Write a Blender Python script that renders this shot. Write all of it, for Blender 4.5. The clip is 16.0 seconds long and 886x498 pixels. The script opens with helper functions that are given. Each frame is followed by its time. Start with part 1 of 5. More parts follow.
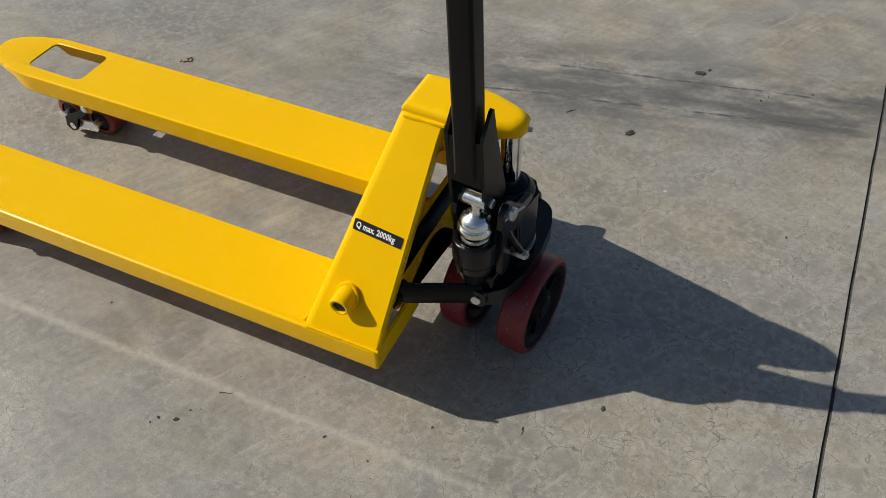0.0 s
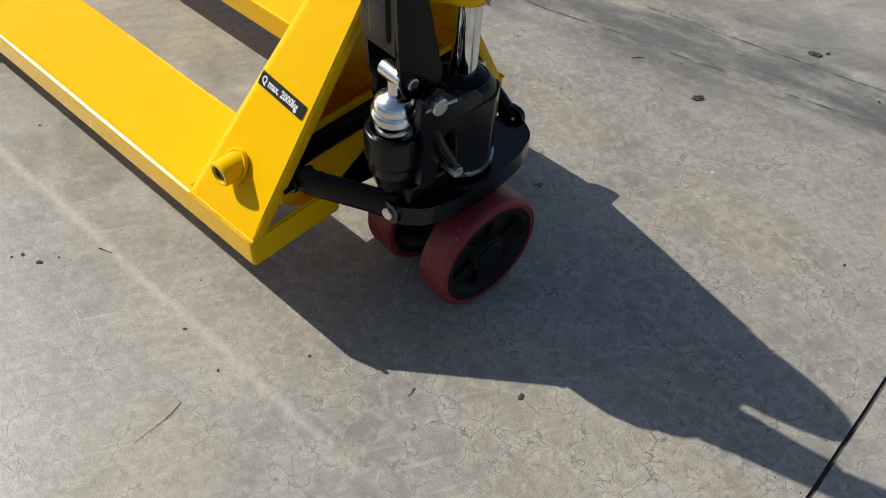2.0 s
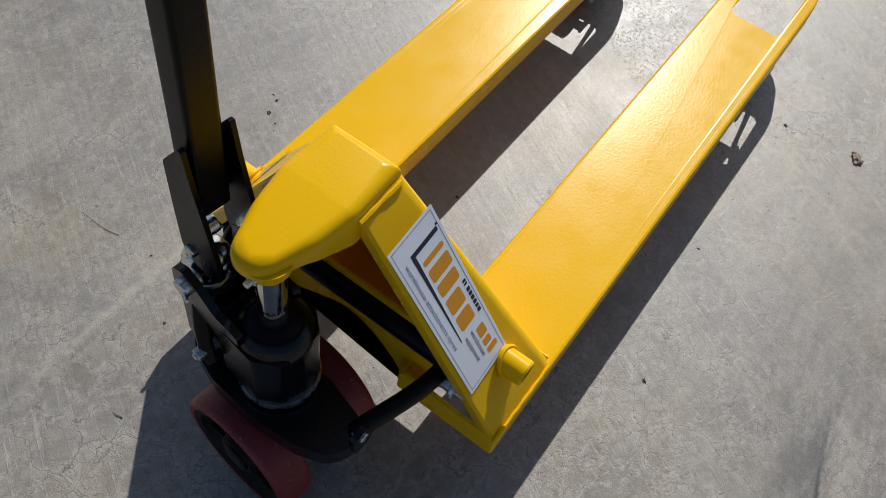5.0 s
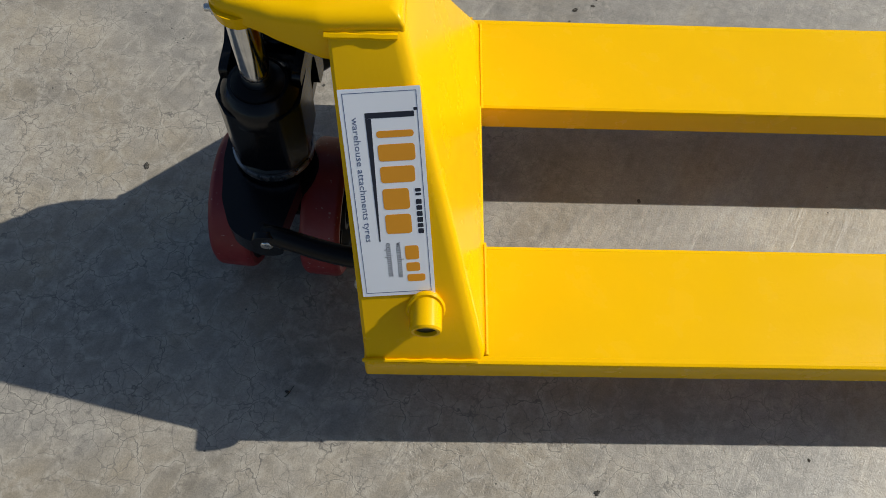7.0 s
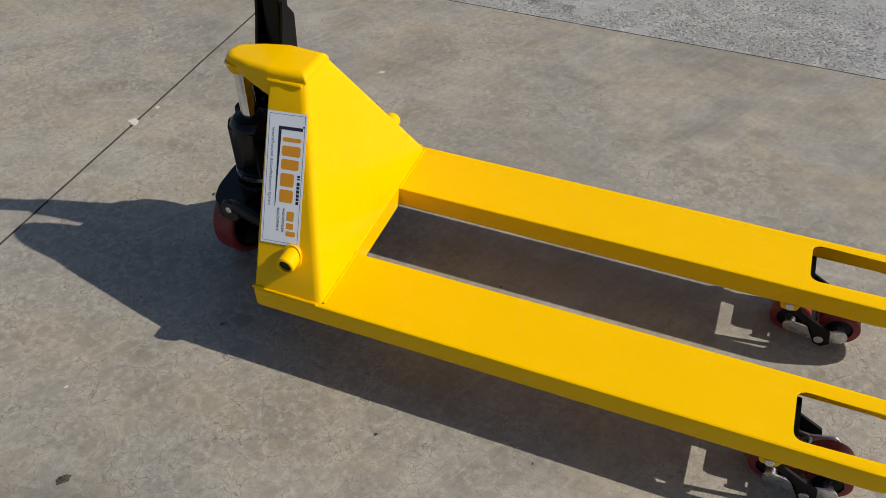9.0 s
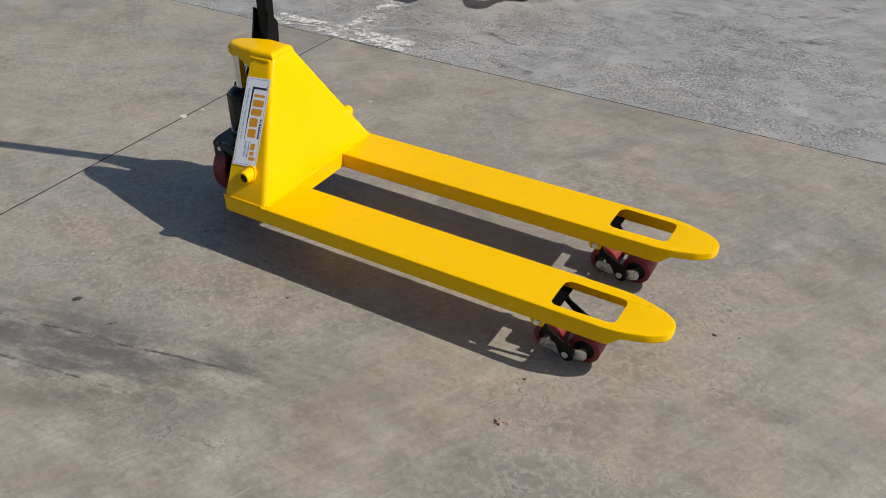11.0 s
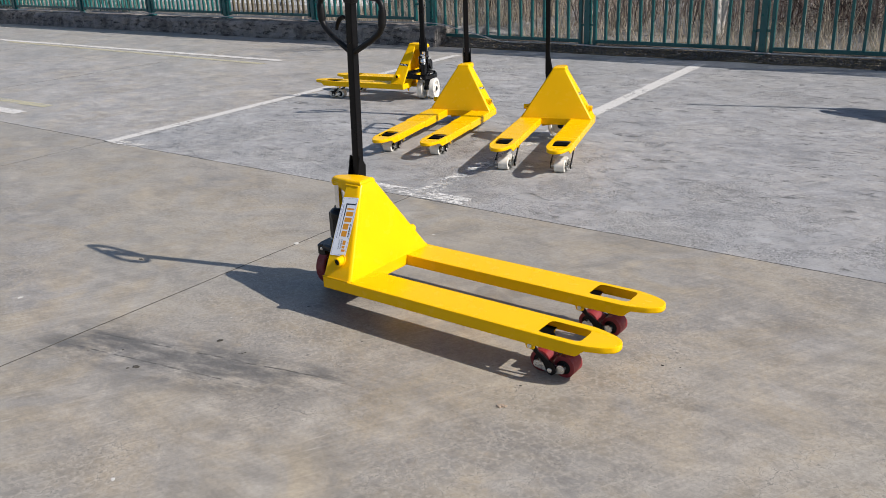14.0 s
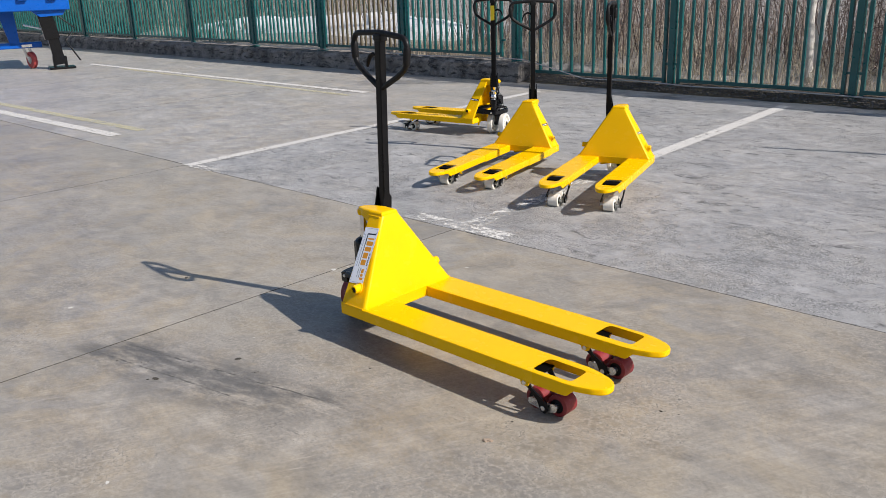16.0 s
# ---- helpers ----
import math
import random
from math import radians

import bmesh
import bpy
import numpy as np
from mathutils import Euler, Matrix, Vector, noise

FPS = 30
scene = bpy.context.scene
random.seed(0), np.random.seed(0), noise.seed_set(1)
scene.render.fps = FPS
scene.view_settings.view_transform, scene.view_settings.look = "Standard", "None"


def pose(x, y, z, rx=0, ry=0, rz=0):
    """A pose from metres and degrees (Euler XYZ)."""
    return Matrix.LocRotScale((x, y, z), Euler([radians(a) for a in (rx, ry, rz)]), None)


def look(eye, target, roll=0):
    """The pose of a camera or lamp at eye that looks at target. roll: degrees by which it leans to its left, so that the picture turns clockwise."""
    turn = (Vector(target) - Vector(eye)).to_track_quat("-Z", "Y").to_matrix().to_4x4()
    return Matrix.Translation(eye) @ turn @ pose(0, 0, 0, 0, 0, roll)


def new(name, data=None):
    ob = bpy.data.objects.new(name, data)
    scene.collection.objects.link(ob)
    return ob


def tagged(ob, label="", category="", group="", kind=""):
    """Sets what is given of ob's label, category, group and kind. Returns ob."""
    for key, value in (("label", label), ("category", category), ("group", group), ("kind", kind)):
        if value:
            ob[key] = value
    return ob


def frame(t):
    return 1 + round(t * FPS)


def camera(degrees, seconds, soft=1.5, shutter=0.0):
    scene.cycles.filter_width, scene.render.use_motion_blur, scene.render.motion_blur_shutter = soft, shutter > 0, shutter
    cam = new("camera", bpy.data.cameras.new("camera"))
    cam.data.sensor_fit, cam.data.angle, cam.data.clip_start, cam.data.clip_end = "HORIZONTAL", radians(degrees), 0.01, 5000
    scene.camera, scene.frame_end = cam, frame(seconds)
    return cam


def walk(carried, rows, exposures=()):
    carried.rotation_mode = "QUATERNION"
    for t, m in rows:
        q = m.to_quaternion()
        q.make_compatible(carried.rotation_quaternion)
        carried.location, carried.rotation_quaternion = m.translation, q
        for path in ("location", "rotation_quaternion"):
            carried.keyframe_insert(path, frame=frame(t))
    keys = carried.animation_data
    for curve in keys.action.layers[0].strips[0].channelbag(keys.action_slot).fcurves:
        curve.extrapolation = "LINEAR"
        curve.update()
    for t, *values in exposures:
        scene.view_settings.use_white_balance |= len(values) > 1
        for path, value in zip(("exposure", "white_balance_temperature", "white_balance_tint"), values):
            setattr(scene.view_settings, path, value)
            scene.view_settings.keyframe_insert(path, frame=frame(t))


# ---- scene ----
from mathutils.geometry import tessellate_polygon

cam = camera(55.7, 16.0, soft=0.85)

PATH = [
    (0, (-0.445, 0.961, 1.297), (0.159, -0.272, -0.157), -1.5),
    (0.5, (-0.508, 0.812, 1.187), (0.162, -0.413, -0.245), 1.9),
    (1, (-0.584, 0.718, 1.011), (0.2, -0.435, -0.423), 3.9),
    (1.5, (-0.616, 0.683, 0.911), (0.219, -0.422, -0.533), 4.5),
    (2, (-0.641, 0.672, 1.016), (0.2, -0.355, -0.48), 4.3),
    (2.5, (-0.74, 0.608, 1.212), (0.179, -0.114, -0.411), -0.5),
    (3, (-0.785, 0.398, 1.267), (0.191, -0.286, -0.339), 11.8),
    (3.5, (-0.842, 0.153, 1.262), (0.33, -0.102, -0.339), 6.8),
    (4, (-0.827, -0.056, 1.269), (0.384, 0.048, -0.319), 6.1),
    (4.2, (-0.754, -0.127, 1.256), (0.454, 0.003, -0.333), 9.4),
    (6.3, (-0.029, -0.46, 1.02), (0.213, 0.432, -0.753), 2.0),
    (6.5, (0.0, -0.452, 0.986), (0.187, 0.413, -0.807), 3.3),
    (7, (0.083, -0.58, 1.128), (0.148, 0.294, -0.67), 4.9),
    (7.5, (0.155, -0.751, 1.23), (0.085, 0.279, -0.483), 3.2),
    (8, (0.267, -0.976, 1.322), (0.078, 0.255, -0.243), 3.5),
    (8.5, (0.542, -1.008, 1.349), (0.128, 0.218, -0.176), 0.3),
    (9, (0.777, -1.159, 1.348), (0.246, 0.17, -0.049), -0.6),
    (9.2, (0.889, -1.235, 1.353), (0.348, 0.096, -0.039), -1.8),
    (11.3, (1.698, -1.823, 1.43), (0.81, -0.344, 0.417), 0.5),
    (11.5, (1.785, -1.91, 1.443), (0.856, -0.387, 0.539), 0.3),
    (12, (1.985, -2.13, 1.449), (0.976, -0.579, 0.69), -0.7),
    (12.5, (2.166, -2.292, 1.462), (1.125, -0.727, 0.777), -0.4),
    (13, (2.34, -2.428, 1.475), (1.265, -0.868, 0.837), -1.2),
    (13.5, (2.341, -2.516, 1.471), (1.227, -0.969, 0.863), -1.9),
    (14, (2.333, -2.523, 1.458), (1.211, -1.022, 0.758), -2.2),
    (14.5, (2.359, -2.307, 1.46), (1.122, -0.894, 0.772), -1.8),
    (15, (2.451, -2.246, 1.473), (1.143, -0.888, 0.807), -1.2),
    (15.5, (2.593, -2.339, 1.477), (1.256, -0.998, 0.834), -1.9),
    (16, (2.634, -2.346, 1.47), (1.316, -0.975, 0.85), -1.8),
]
EXPOSURES = [(0, -0.16, 6550, 7), (1, -0.18, 6550, 7), (1.5, 0.0, 6500, 7), (2, 0.14, 6450, 7), (3.0, -0.14, 6350, 9), (3.5, -0.24, 6200, 11), (4.2, -0.40, 6150, 12), (6.5, -0.15, 6400, 7), (9, -0.13, 6700, 9),
             (11.3, -0.05, 6550, 10), (12, 0.02, 6450, 11), (13, 0.19, 6400, 13), (16, 0.28, 6500, 13)]
walk(cam, [(t, look(eye, target, roll)) for t, eye, target, roll in PATH], EXPOSURES)

# ---------------------------------------------------------------- light
SUN_DIR = Vector((1.158, 0.338, 1.0)).normalized()
elev = math.asin(SUN_DIR.z)
azim = math.atan2(SUN_DIR.x, SUN_DIR.y)
world = bpy.data.worlds.new("sky")
scene.world = world
world.use_nodes = True
wt = world.node_tree
sky = wt.nodes.new("ShaderNodeTexSky")
sky.sky_type, sky.sun_disc, sky.sun_elevation, sky.sun_rotation = "NISHITA", False, elev, azim
wt.links.new(sky.outputs["Color"], wt.nodes["Background"].inputs["Color"])
wt.nodes["Background"].inputs["Strength"].default_value = 0.085
sun_data = bpy.data.lights.new("sun", "SUN")
sun_data.energy, sun_data.angle, sun_data.color = 4.75, radians(0.55), (1.0, 0.945, 0.86)
sun = new("sun", sun_data)
sun.matrix_world = look(SUN_DIR * 30, (0, 0, 0))
scene.view_settings.exposure = 0.0


# ---------------------------------------------------------------- materials
class Mat:
    """A node material with short ways to add nodes."""

    def __init__(self, name, rough=0.5, metal=0.0):
        self.m = bpy.data.materials.new(name)
        self.m.use_nodes = True
        self.t = self.m.node_tree
        self.b = self.t.nodes["Principled BSDF"]
        self.b.inputs["Roughness"].default_value = rough
        self.b.inputs["Metallic"].default_value = metal
        self.co = self.t.nodes.new("ShaderNodeTexCoord").outputs["Object"]

    def put(self, socket, value):
        if isinstance(value, bpy.types.NodeSocket):
            self.t.links.new(value, socket)
        elif isinstance(value, tuple) and len(value) == 3 and socket.type == "RGBA":
            socket.default_value = (*value, 1)
        else:
            socket.default_value = value

    def noise(self, scale, detail=4, rough=0.55, co=None, warp=0.0):
        n = self.t.nodes.new("ShaderNodeTexNoise")
        n.inputs["Scale"].default_value, n.inputs["Detail"].default_value = scale, detail
        n.inputs["Roughness"].default_value, n.inputs["Distortion"].default_value = rough, warp
        self.t.links.new(co or self.co, n.inputs["Vector"])
        return n.outputs["Fac"]

    def vor(self, scale, feature="DISTANCE_TO_EDGE", co=None):
        n = self.t.nodes.new("ShaderNodeTexVoronoi")
        n.feature = feature
        n.inputs["Scale"].default_value = scale
        self.t.links.new(co or self.co, n.inputs["Vector"])
        return n.outputs["Distance"]

    def ramp(self, fac, lo, hi, a=0.0, b=1.0):
        n = self.t.nodes.new("ShaderNodeMapRange")
        self.put(n.inputs["Value"], fac)
        for key, v in (("From Min", lo), ("From Max", hi), ("To Min", a), ("To Max", b)):
            n.inputs[key].default_value = v
        return n.outputs["Result"]

    def math(self, op, a, b=0.0):
        n = self.t.nodes.new("ShaderNodeMath")
        n.operation = op
        self.put(n.inputs[0], a)
        self.put(n.inputs[1], b)
        return n.outputs[0]

    def mix(self, fac, a, b, mode="MIX"):
        n = self.t.nodes.new("ShaderNodeMix")
        n.data_type, n.blend_type = "RGBA", mode
        self.put(n.inputs[0], fac)
        self.put(n.inputs[6], a)
        self.put(n.inputs[7], b)
        return n.outputs[2]

    def stretch(self, sx, sy, sz, rz=0.0):
        """The coordinates turned by rz, then scaled: a small sx draws a pattern out along that axis."""
        t = self.t.nodes.new("ShaderNodeMapping")
        t.inputs["Rotation"].default_value = (0, 0, rz)
        n = self.t.nodes.new("ShaderNodeMapping")
        n.inputs["Scale"].default_value = (sx, sy, sz)
        self.t.links.new(self.co, t.inputs["Vector"])
        self.t.links.new(t.outputs[0], n.inputs["Vector"])
        return n.outputs[0]

    def warped(self, scale, amount):
        n = self.t.nodes.new("ShaderNodeTexNoise")
        n.inputs["Scale"].default_value, n.inputs["Detail"].default_value = scale, 3
        self.t.links.new(self.co, n.inputs["Vector"])
        v = self.t.nodes.new("ShaderNodeVectorMath")
        v.operation = "MULTIPLY_ADD"
        self.t.links.new(n.outputs["Color"], v.inputs[0])
        v.inputs[1].default_value = (amount,) * 3
        self.t.links.new(self.co, v.inputs[2])
        return v.outputs[0]

    def color(self, c):
        self.put(self.b.inputs["Base Color"], c)
        return self

    def rough(self, r):
        self.put(self.b.inputs["Roughness"], r)
        return self

    def bump(self, h, dist, strength=1.0):
        n = self.t.nodes.new("ShaderNodeBump")
        n.inputs["Distance"].default_value, n.inputs["Strength"].default_value = dist, strength
        self.put(n.inputs["Height"], h)
        self.t.links.new(n.outputs[0], self.b.inputs["Normal"])
        return self


def paint(name, col, rough=0.3, dirt=0.12, orange_peel=0.0004, coat=0.0, spec=0.5):
    s = Mat(name, rough)
    big = s.ramp(s.noise(6, 3), 0.3, 0.75)
    dark = tuple(c * (1 - dirt) for c in col)
    s.color(s.mix(big, col, dark))
    s.rough(s.ramp(s.noise(18, 4), 0.3, 0.7, rough * 0.85, rough * 1.25))
    s.bump(s.noise(220, 2), orange_peel, 0.35)
    s.b.inputs["Coat Weight"].default_value = coat
    s.b.inputs["Specular IOR Level"].default_value = spec
    s.b.inputs["Coat Roughness"].default_value = 0.12
    return s.m


def metal(name, col, rough):
    s = Mat(name, rough, 1.0)
    s.color(s.mix(s.ramp(s.noise(40, 4), 0.35, 0.75), col, tuple(c * 0.72 for c in col)))
    s.rough(s.ramp(s.noise(90, 3), 0.3, 0.7, rough * 0.7, rough * 1.5))
    return s.m


def rubber(name, col, light, rough=0.45):
    s = Mat(name, rough)
    a = s.mix(s.ramp(s.noise(14, 5), 0.35, 0.7), col, light)
    a = s.mix(s.ramp(s.noise(160, 3), 0.66, 0.74, 0, 0.55), a, (0.55, 0.5, 0.48))
    s.color(a).rough(s.ramp(s.noise(30, 4), 0.3, 0.7, rough * 0.8, rough * 1.4))
    s.bump(s.noise(120, 4), 0.0008, 0.5)
    return s.m


def concrete(name, c1, c2, stain, cracks, coarse_amount, coarse, marks=False):
    s = Mat(name, 0.6)

    def shade(c, k):
        return tuple(min(1, v * k) for v in c)

    sep = s.t.nodes.new("ShaderNodeSeparateXYZ")
    s.t.links.new(s.co, sep.inputs[0])
    x, y = sep.outputs[0], sep.outputs[1]
    grain = s.noise(380, 3, 0.7)
    fine = s.noise(70, 6, 0.72)
    mid = s.noise(9, 8, 0.66, warp=0.5)
    cloud = s.noise(3.1, 9, 0.68, warp=0.9)
    big = s.noise(0.75, 7, 0.62, warp=0.8)
    col = s.mix(s.ramp(big, 0.36, 0.62), c1, c2)
    tan = (c2[0] * 1.02, c2[1] * 0.945, c2[2] * 0.81)
    col = s.mix(s.ramp(s.noise(2.2, 8, 0.66, warp=1.2), 0.44, 0.62, 0, 0.9 - 0.6 * coarse_amount), col, tan)
    col = s.mix(s.ramp(s.noise(1.5, 9, 0.7, co=s.stretch(0.7, 1.3, 1, 0.4)), 0.50, 0.68, 0, 0.75), col, stain)
    # broad tone, then blotches, trowel streaks and grain, each lighter or darker than the mean
    brush = s.noise(40, 6, 0.70, co=s.stretch(0.07, 1.5, 1, -1.06))
    swirl = s.noise(4.5, 9, 0.7, co=s.stretch(0.5 + 0.35 * coarse_amount, 1.4 - 0.25 * coarse_amount, 1, -0.12), warp=1.8)
    for n, lo, hi, dark, light in ((cloud, 0.34, 0.68, 0.84, 1.18), (mid, 0.33, 0.68, 0.86, 1.16), (swirl, 0.36, 0.68, 0.90 - 0.06 * coarse_amount, 1.14 + 0.18 * coarse_amount), (brush, 0.3, 0.7, 0.89, 1.11),
                                   (fine, 0.32, 0.68, 0.88, 1.12), (grain, 0.3, 0.7, 0.82, 1.18)):
        col = s.mix(1.0, col, s.ramp(n, lo, hi, dark, light), "MULTIPLY")
    # pale flakes of cement skin, loose in patches
    skin = s.math("MULTIPLY", s.ramp(s.noise(30, 6, 0.7, co=s.stretch(0.16, 1.3, 1, -1.06)), 0.575, 0.66), s.ramp(s.noise(2.7, 5, 0.6), 0.42, 0.60))
    col = s.mix(s.math("MULTIPLY", skin, 0.55), col, shade(c2, 1.5))
    # hairline crazing in patches, each crack with a pale rim
    edge = s.vor(20, co=s.warped(27, 0.050))
    edge2 = s.vor(41, co=s.warped(45, 0.022))
    patch = s.ramp(s.noise(1.3, 4, 0.55, warp=0.4), 0.40, 0.58)
    if marks:
        # the slab is crazed most round the place where the pump end stands
        far2 = s.math("ADD", s.math("POWER", s.math("ADD", x, 0.32), 2.0), s.math("POWER", s.math("ADD", y, 0.12), 2.0))
        patch = s.math("MAXIMUM", patch, s.ramp(far2, 0.12, 0.75, 1, 0))
    broken = s.ramp(s.noise(9, 6, 0.7), 0.34, 0.58, 0.05, 1)
    line = s.math("MULTIPLY", s.ramp(edge, 0.004, 0.020, 1, 0), s.math("MULTIPLY", patch, broken))
    line2 = s.math("MULTIPLY", s.ramp(edge2, 0.006, 0.034, 1, 0), s.math("MULTIPLY", patch, s.ramp(mid, 0.44, 0.60, 0, 0.75)))
    crack = s.math("MULTIPLY", s.math("MAXIMUM", line, line2), cracks)
    halo = s.math("MULTIPLY", s.math("MULTIPLY", s.ramp(edge, 0.03, 0.20, 1, 0), s.math("MULTIPLY", patch, s.ramp(fine, 0.40, 0.62))), 0.85 * cracks)
    col = s.mix(halo, col, shade(c2, 1.36))
    col = s.mix(s.math("MULTIPLY", crack, 0.82), col, shade(c1, 0.42))
    # one or two long wandering cracks
    far = s.vor(0.75, co=s.warped(4.5, 0.35))
    long_crack = s.math("MULTIPLY", s.ramp(far, 0.0015, 0.0050, 1, 0), s.ramp(s.noise(1.4, 3), 0.52, 0.58, 0, coarse_amount))
    col = s.mix(s.math("MULTIPLY", long_crack, 0.75), col, shade(c1, 0.35))
    dots = s.math("MULTIPLY", s.ramp(s.vor(60, "F1"), 0.06, 0.11, 1, 0), s.ramp(s.noise(17, 2), 0.60, 0.64))
    col = s.mix(dots, col, shade(c1, 0.30))
    # spalled places with sharp rims, pitted inside; they gather along the broken slab edge
    edge_wear = s.math("MULTIPLY", s.ramp(y, 1.25, 2.9, 0.13, 0.0), s.ramp(x, 0.5, 2.4, 1, 0.25))
    field = s.noise(1.5, 10, 0.72, warp=0.5)
    if not marks:
        field = s.math("ADD", field, edge_wear)
    spall = s.math("MAXIMUM", s.ramp(field, 0.545, 0.585), s.ramp(s.noise(5.5, 8, 0.72, warp=0.4), 0.625, 0.65))
    rim = s.math("MULTIPLY", s.ramp(field, 0.47, 0.545), s.math("SUBTRACT", 1.0, spall))
    col = s.mix(s.math("MULTIPLY", rim, 0.35 * coarse_amount), col, shade(c2, 1.30))
    depth = s.math("MULTIPLY", spall, s.ramp(s.noise(8, 6, 0.7), 0.32, 0.56, 0.50, 1))
    pit = s.math("MULTIPLY", s.ramp(s.noise(coarse * 1.9, 4, 0.6), 0.53, 0.60), depth)
    # worn hollows, long across the slab, dark with old dirt
    hollow = s.math("MULTIPLY", s.ramp(s.noise(9, 8, 0.70, co=s.stretch(0.55, 1.3, 1, 0.12), warp=0.5), 0.570, 0.625), s.ramp(s.noise(1.1, 4, 0.6), 0.38, 0.56, 0.15, 1))
    pit = s.math("MAXIMUM", pit, s.math("MULTIPLY", hollow, s.ramp(fine, 0.36, 0.56, 0.35, 1)))
    col = s.mix(s.math("MULTIPLY", pit, 0.92 * coarse_amount), col, shade(c1, 0.36))
    chips = s.math("MULTIPLY", s.ramp(s.noise(coarse * 1.5, 5, 0.66, co=s.stretch(0.8, 1.15, 1, 1.1)), 0.56, 0.64), depth)
    col = s.mix(s.math("MULTIPLY", chips, 0.85 * coarse_amount), col, shade(c2, 1.75))
    groove = 0.0
    if marks:
        wob = s.math("MULTIPLY", s.math("SUBTRACT", s.noise(5, 5, 0.65), 0.5), 0.028)

        def band(y0, slope, half, soft, x0, x1, fade):
            c = s.math("ADD", s.math("SUBTRACT", s.math("SUBTRACT", y, y0), s.math("MULTIPLY", x, slope)), wob)
            a = s.ramp(s.math("ABSOLUTE", c), half, half + soft, 1, 0)
            a = s.math("MULTIPLY", a, s.ramp(x, x0, x0 + fade))
            return s.math("MULTIPLY", a, s.ramp(x, x1 - fade, x1, 1, 0))

        # a pale drag mark beside the forks, two dark scuffed grooves on the other side
        pale = s.math("MULTIPLY", band(0.342, 0.015, 0.002, 0.011, -0.33, 1.25, 0.20), s.ramp(fine, 0.3, 0.6, 0.24, 0.66))
        col = s.mix(pale, col, shade(c2, 1.5))
        for y0, slope, x0, x1 in ((-0.760, 0.215, -0.69, 0.50), (-0.896, 0.185, -0.69, 0.24)):
            smear = s.math("MULTIPLY", band(y0 - 0.01, slope, 0.015, 0.16, x0 - 0.3, x1 + 0.3, 0.35), s.ramp(s.noise(6, 8, 0.74, co=s.stretch(0.5, 1.4, 1, -0.2)), 0.40, 0.58, 0, 0.9))
            col = s.mix(smear, col, shade(stain, 0.52))
            cut = s.math("MULTIPLY", band(y0, slope, 0.0012, 0.005, x0, x1, 0.15), s.ramp(s.noise(19, 3), 0.40, 0.55))
            col = s.mix(cut, col, shade(c1, 0.34))
            groove = s.math("ADD", groove, cut)
    s.color(col)
    h = s.math("ADD", s.math("MULTIPLY", grain, 0.30), s.math("MULTIPLY", fine, 0.55))
    h = s.math("SUBTRACT", h, s.math("MULTIPLY", brush, 0.6))
    h = s.math("ADD", h, s.math("MULTIPLY", skin, 0.22))
    h = s.math("SUBTRACT", h, s.math("MULTIPLY", crack, 0.10))
    h = s.math("SUBTRACT", h, s.math("MULTIPLY", pit, 1.6 * coarse_amount))
    h = s.math("SUBTRACT", h, s.math("MULTIPLY", dots, 0.8))
    if marks:
        h = s.math("SUBTRACT", h, s.math("MULTIPLY", groove, 1.0))
    s.bump(h, 0.0010 + 0.0045 * coarse_amount, 0.6)
    s.rough(s.ramp(mid, 0.3, 0.7, 0.39, 0.52))
    s.b.inputs["Specular IOR Level"].default_value = 0.64
    return s.m


def worn_paint(name, col, cover, body=1.0):
    """Road paint that has worn off in flecks down to the slab."""
    s = Mat(name, 0.8)
    n = s.noise(30, 9, 0.76)
    m = s.noise(4, 5, 0.6)
    wear = s.ramp(s.math("ADD", s.math("MULTIPLY", n, 0.7), s.math("MULTIPLY", m, 0.5)), cover - 0.05, cover + 0.05)
    s.color(s.mix(s.ramp(s.noise(60, 5), 0.35, 0.7, 0, 0.5), col, tuple(v * 0.72 for v in col))).bump(s.noise(160, 5, 0.7), 0.002, 0.5)
    s.put(s.b.inputs["Alpha"], s.math("MULTIPLY", s.math("SUBTRACT", 1.0, wear), body))
    return s.m


def rough_wall(name, c1, c2):
    """Old cast concrete: stained, pitted, with pale stones showing."""
    s = Mat(name, 0.92)
    c = s.mix(s.ramp(s.noise(3.5, 8, 0.68), 0.36, 0.62), c1, c2)
    pit = s.ramp(s.noise(9, 9, 0.75, co=s.stretch(0.6, 1, 2.2, 0)), 0.53, 0.60)
    c = s.mix(s.math("MULTIPLY", pit, 0.85), c, tuple(v * 0.30 for v in c1))
    chip = s.ramp(s.noise(34, 6, 0.75, co=s.stretch(1, 1.3, 1.2, 0.7)), 0.58, 0.64)
    c = s.mix(s.math("MULTIPLY", chip, 0.45), c, tuple(min(1, v * 1.9) for v in c2))
    s.color(c).bump(s.math("SUBTRACT", s.noise(14, 8, 0.72), s.math("MULTIPLY", pit, 0.5)), 0.035, 0.9)
    return s.m


def mottled(name, c1, c2, scale, rough=0.9, relief=0.01):
    s = Mat(name, rough)
    c = s.mix(s.ramp(s.noise(scale, 7, 0.65), 0.35, 0.65), c1, c2)
    c = s.mix(s.ramp(s.noise(scale * 9, 5, 0.7), 0.4, 0.75, 0, 0.6), c, tuple(v * 0.5 for v in c1))
    s.color(c).bump(s.noise(scale * 6, 6, 0.7), relief, 0.8)
    return s.m


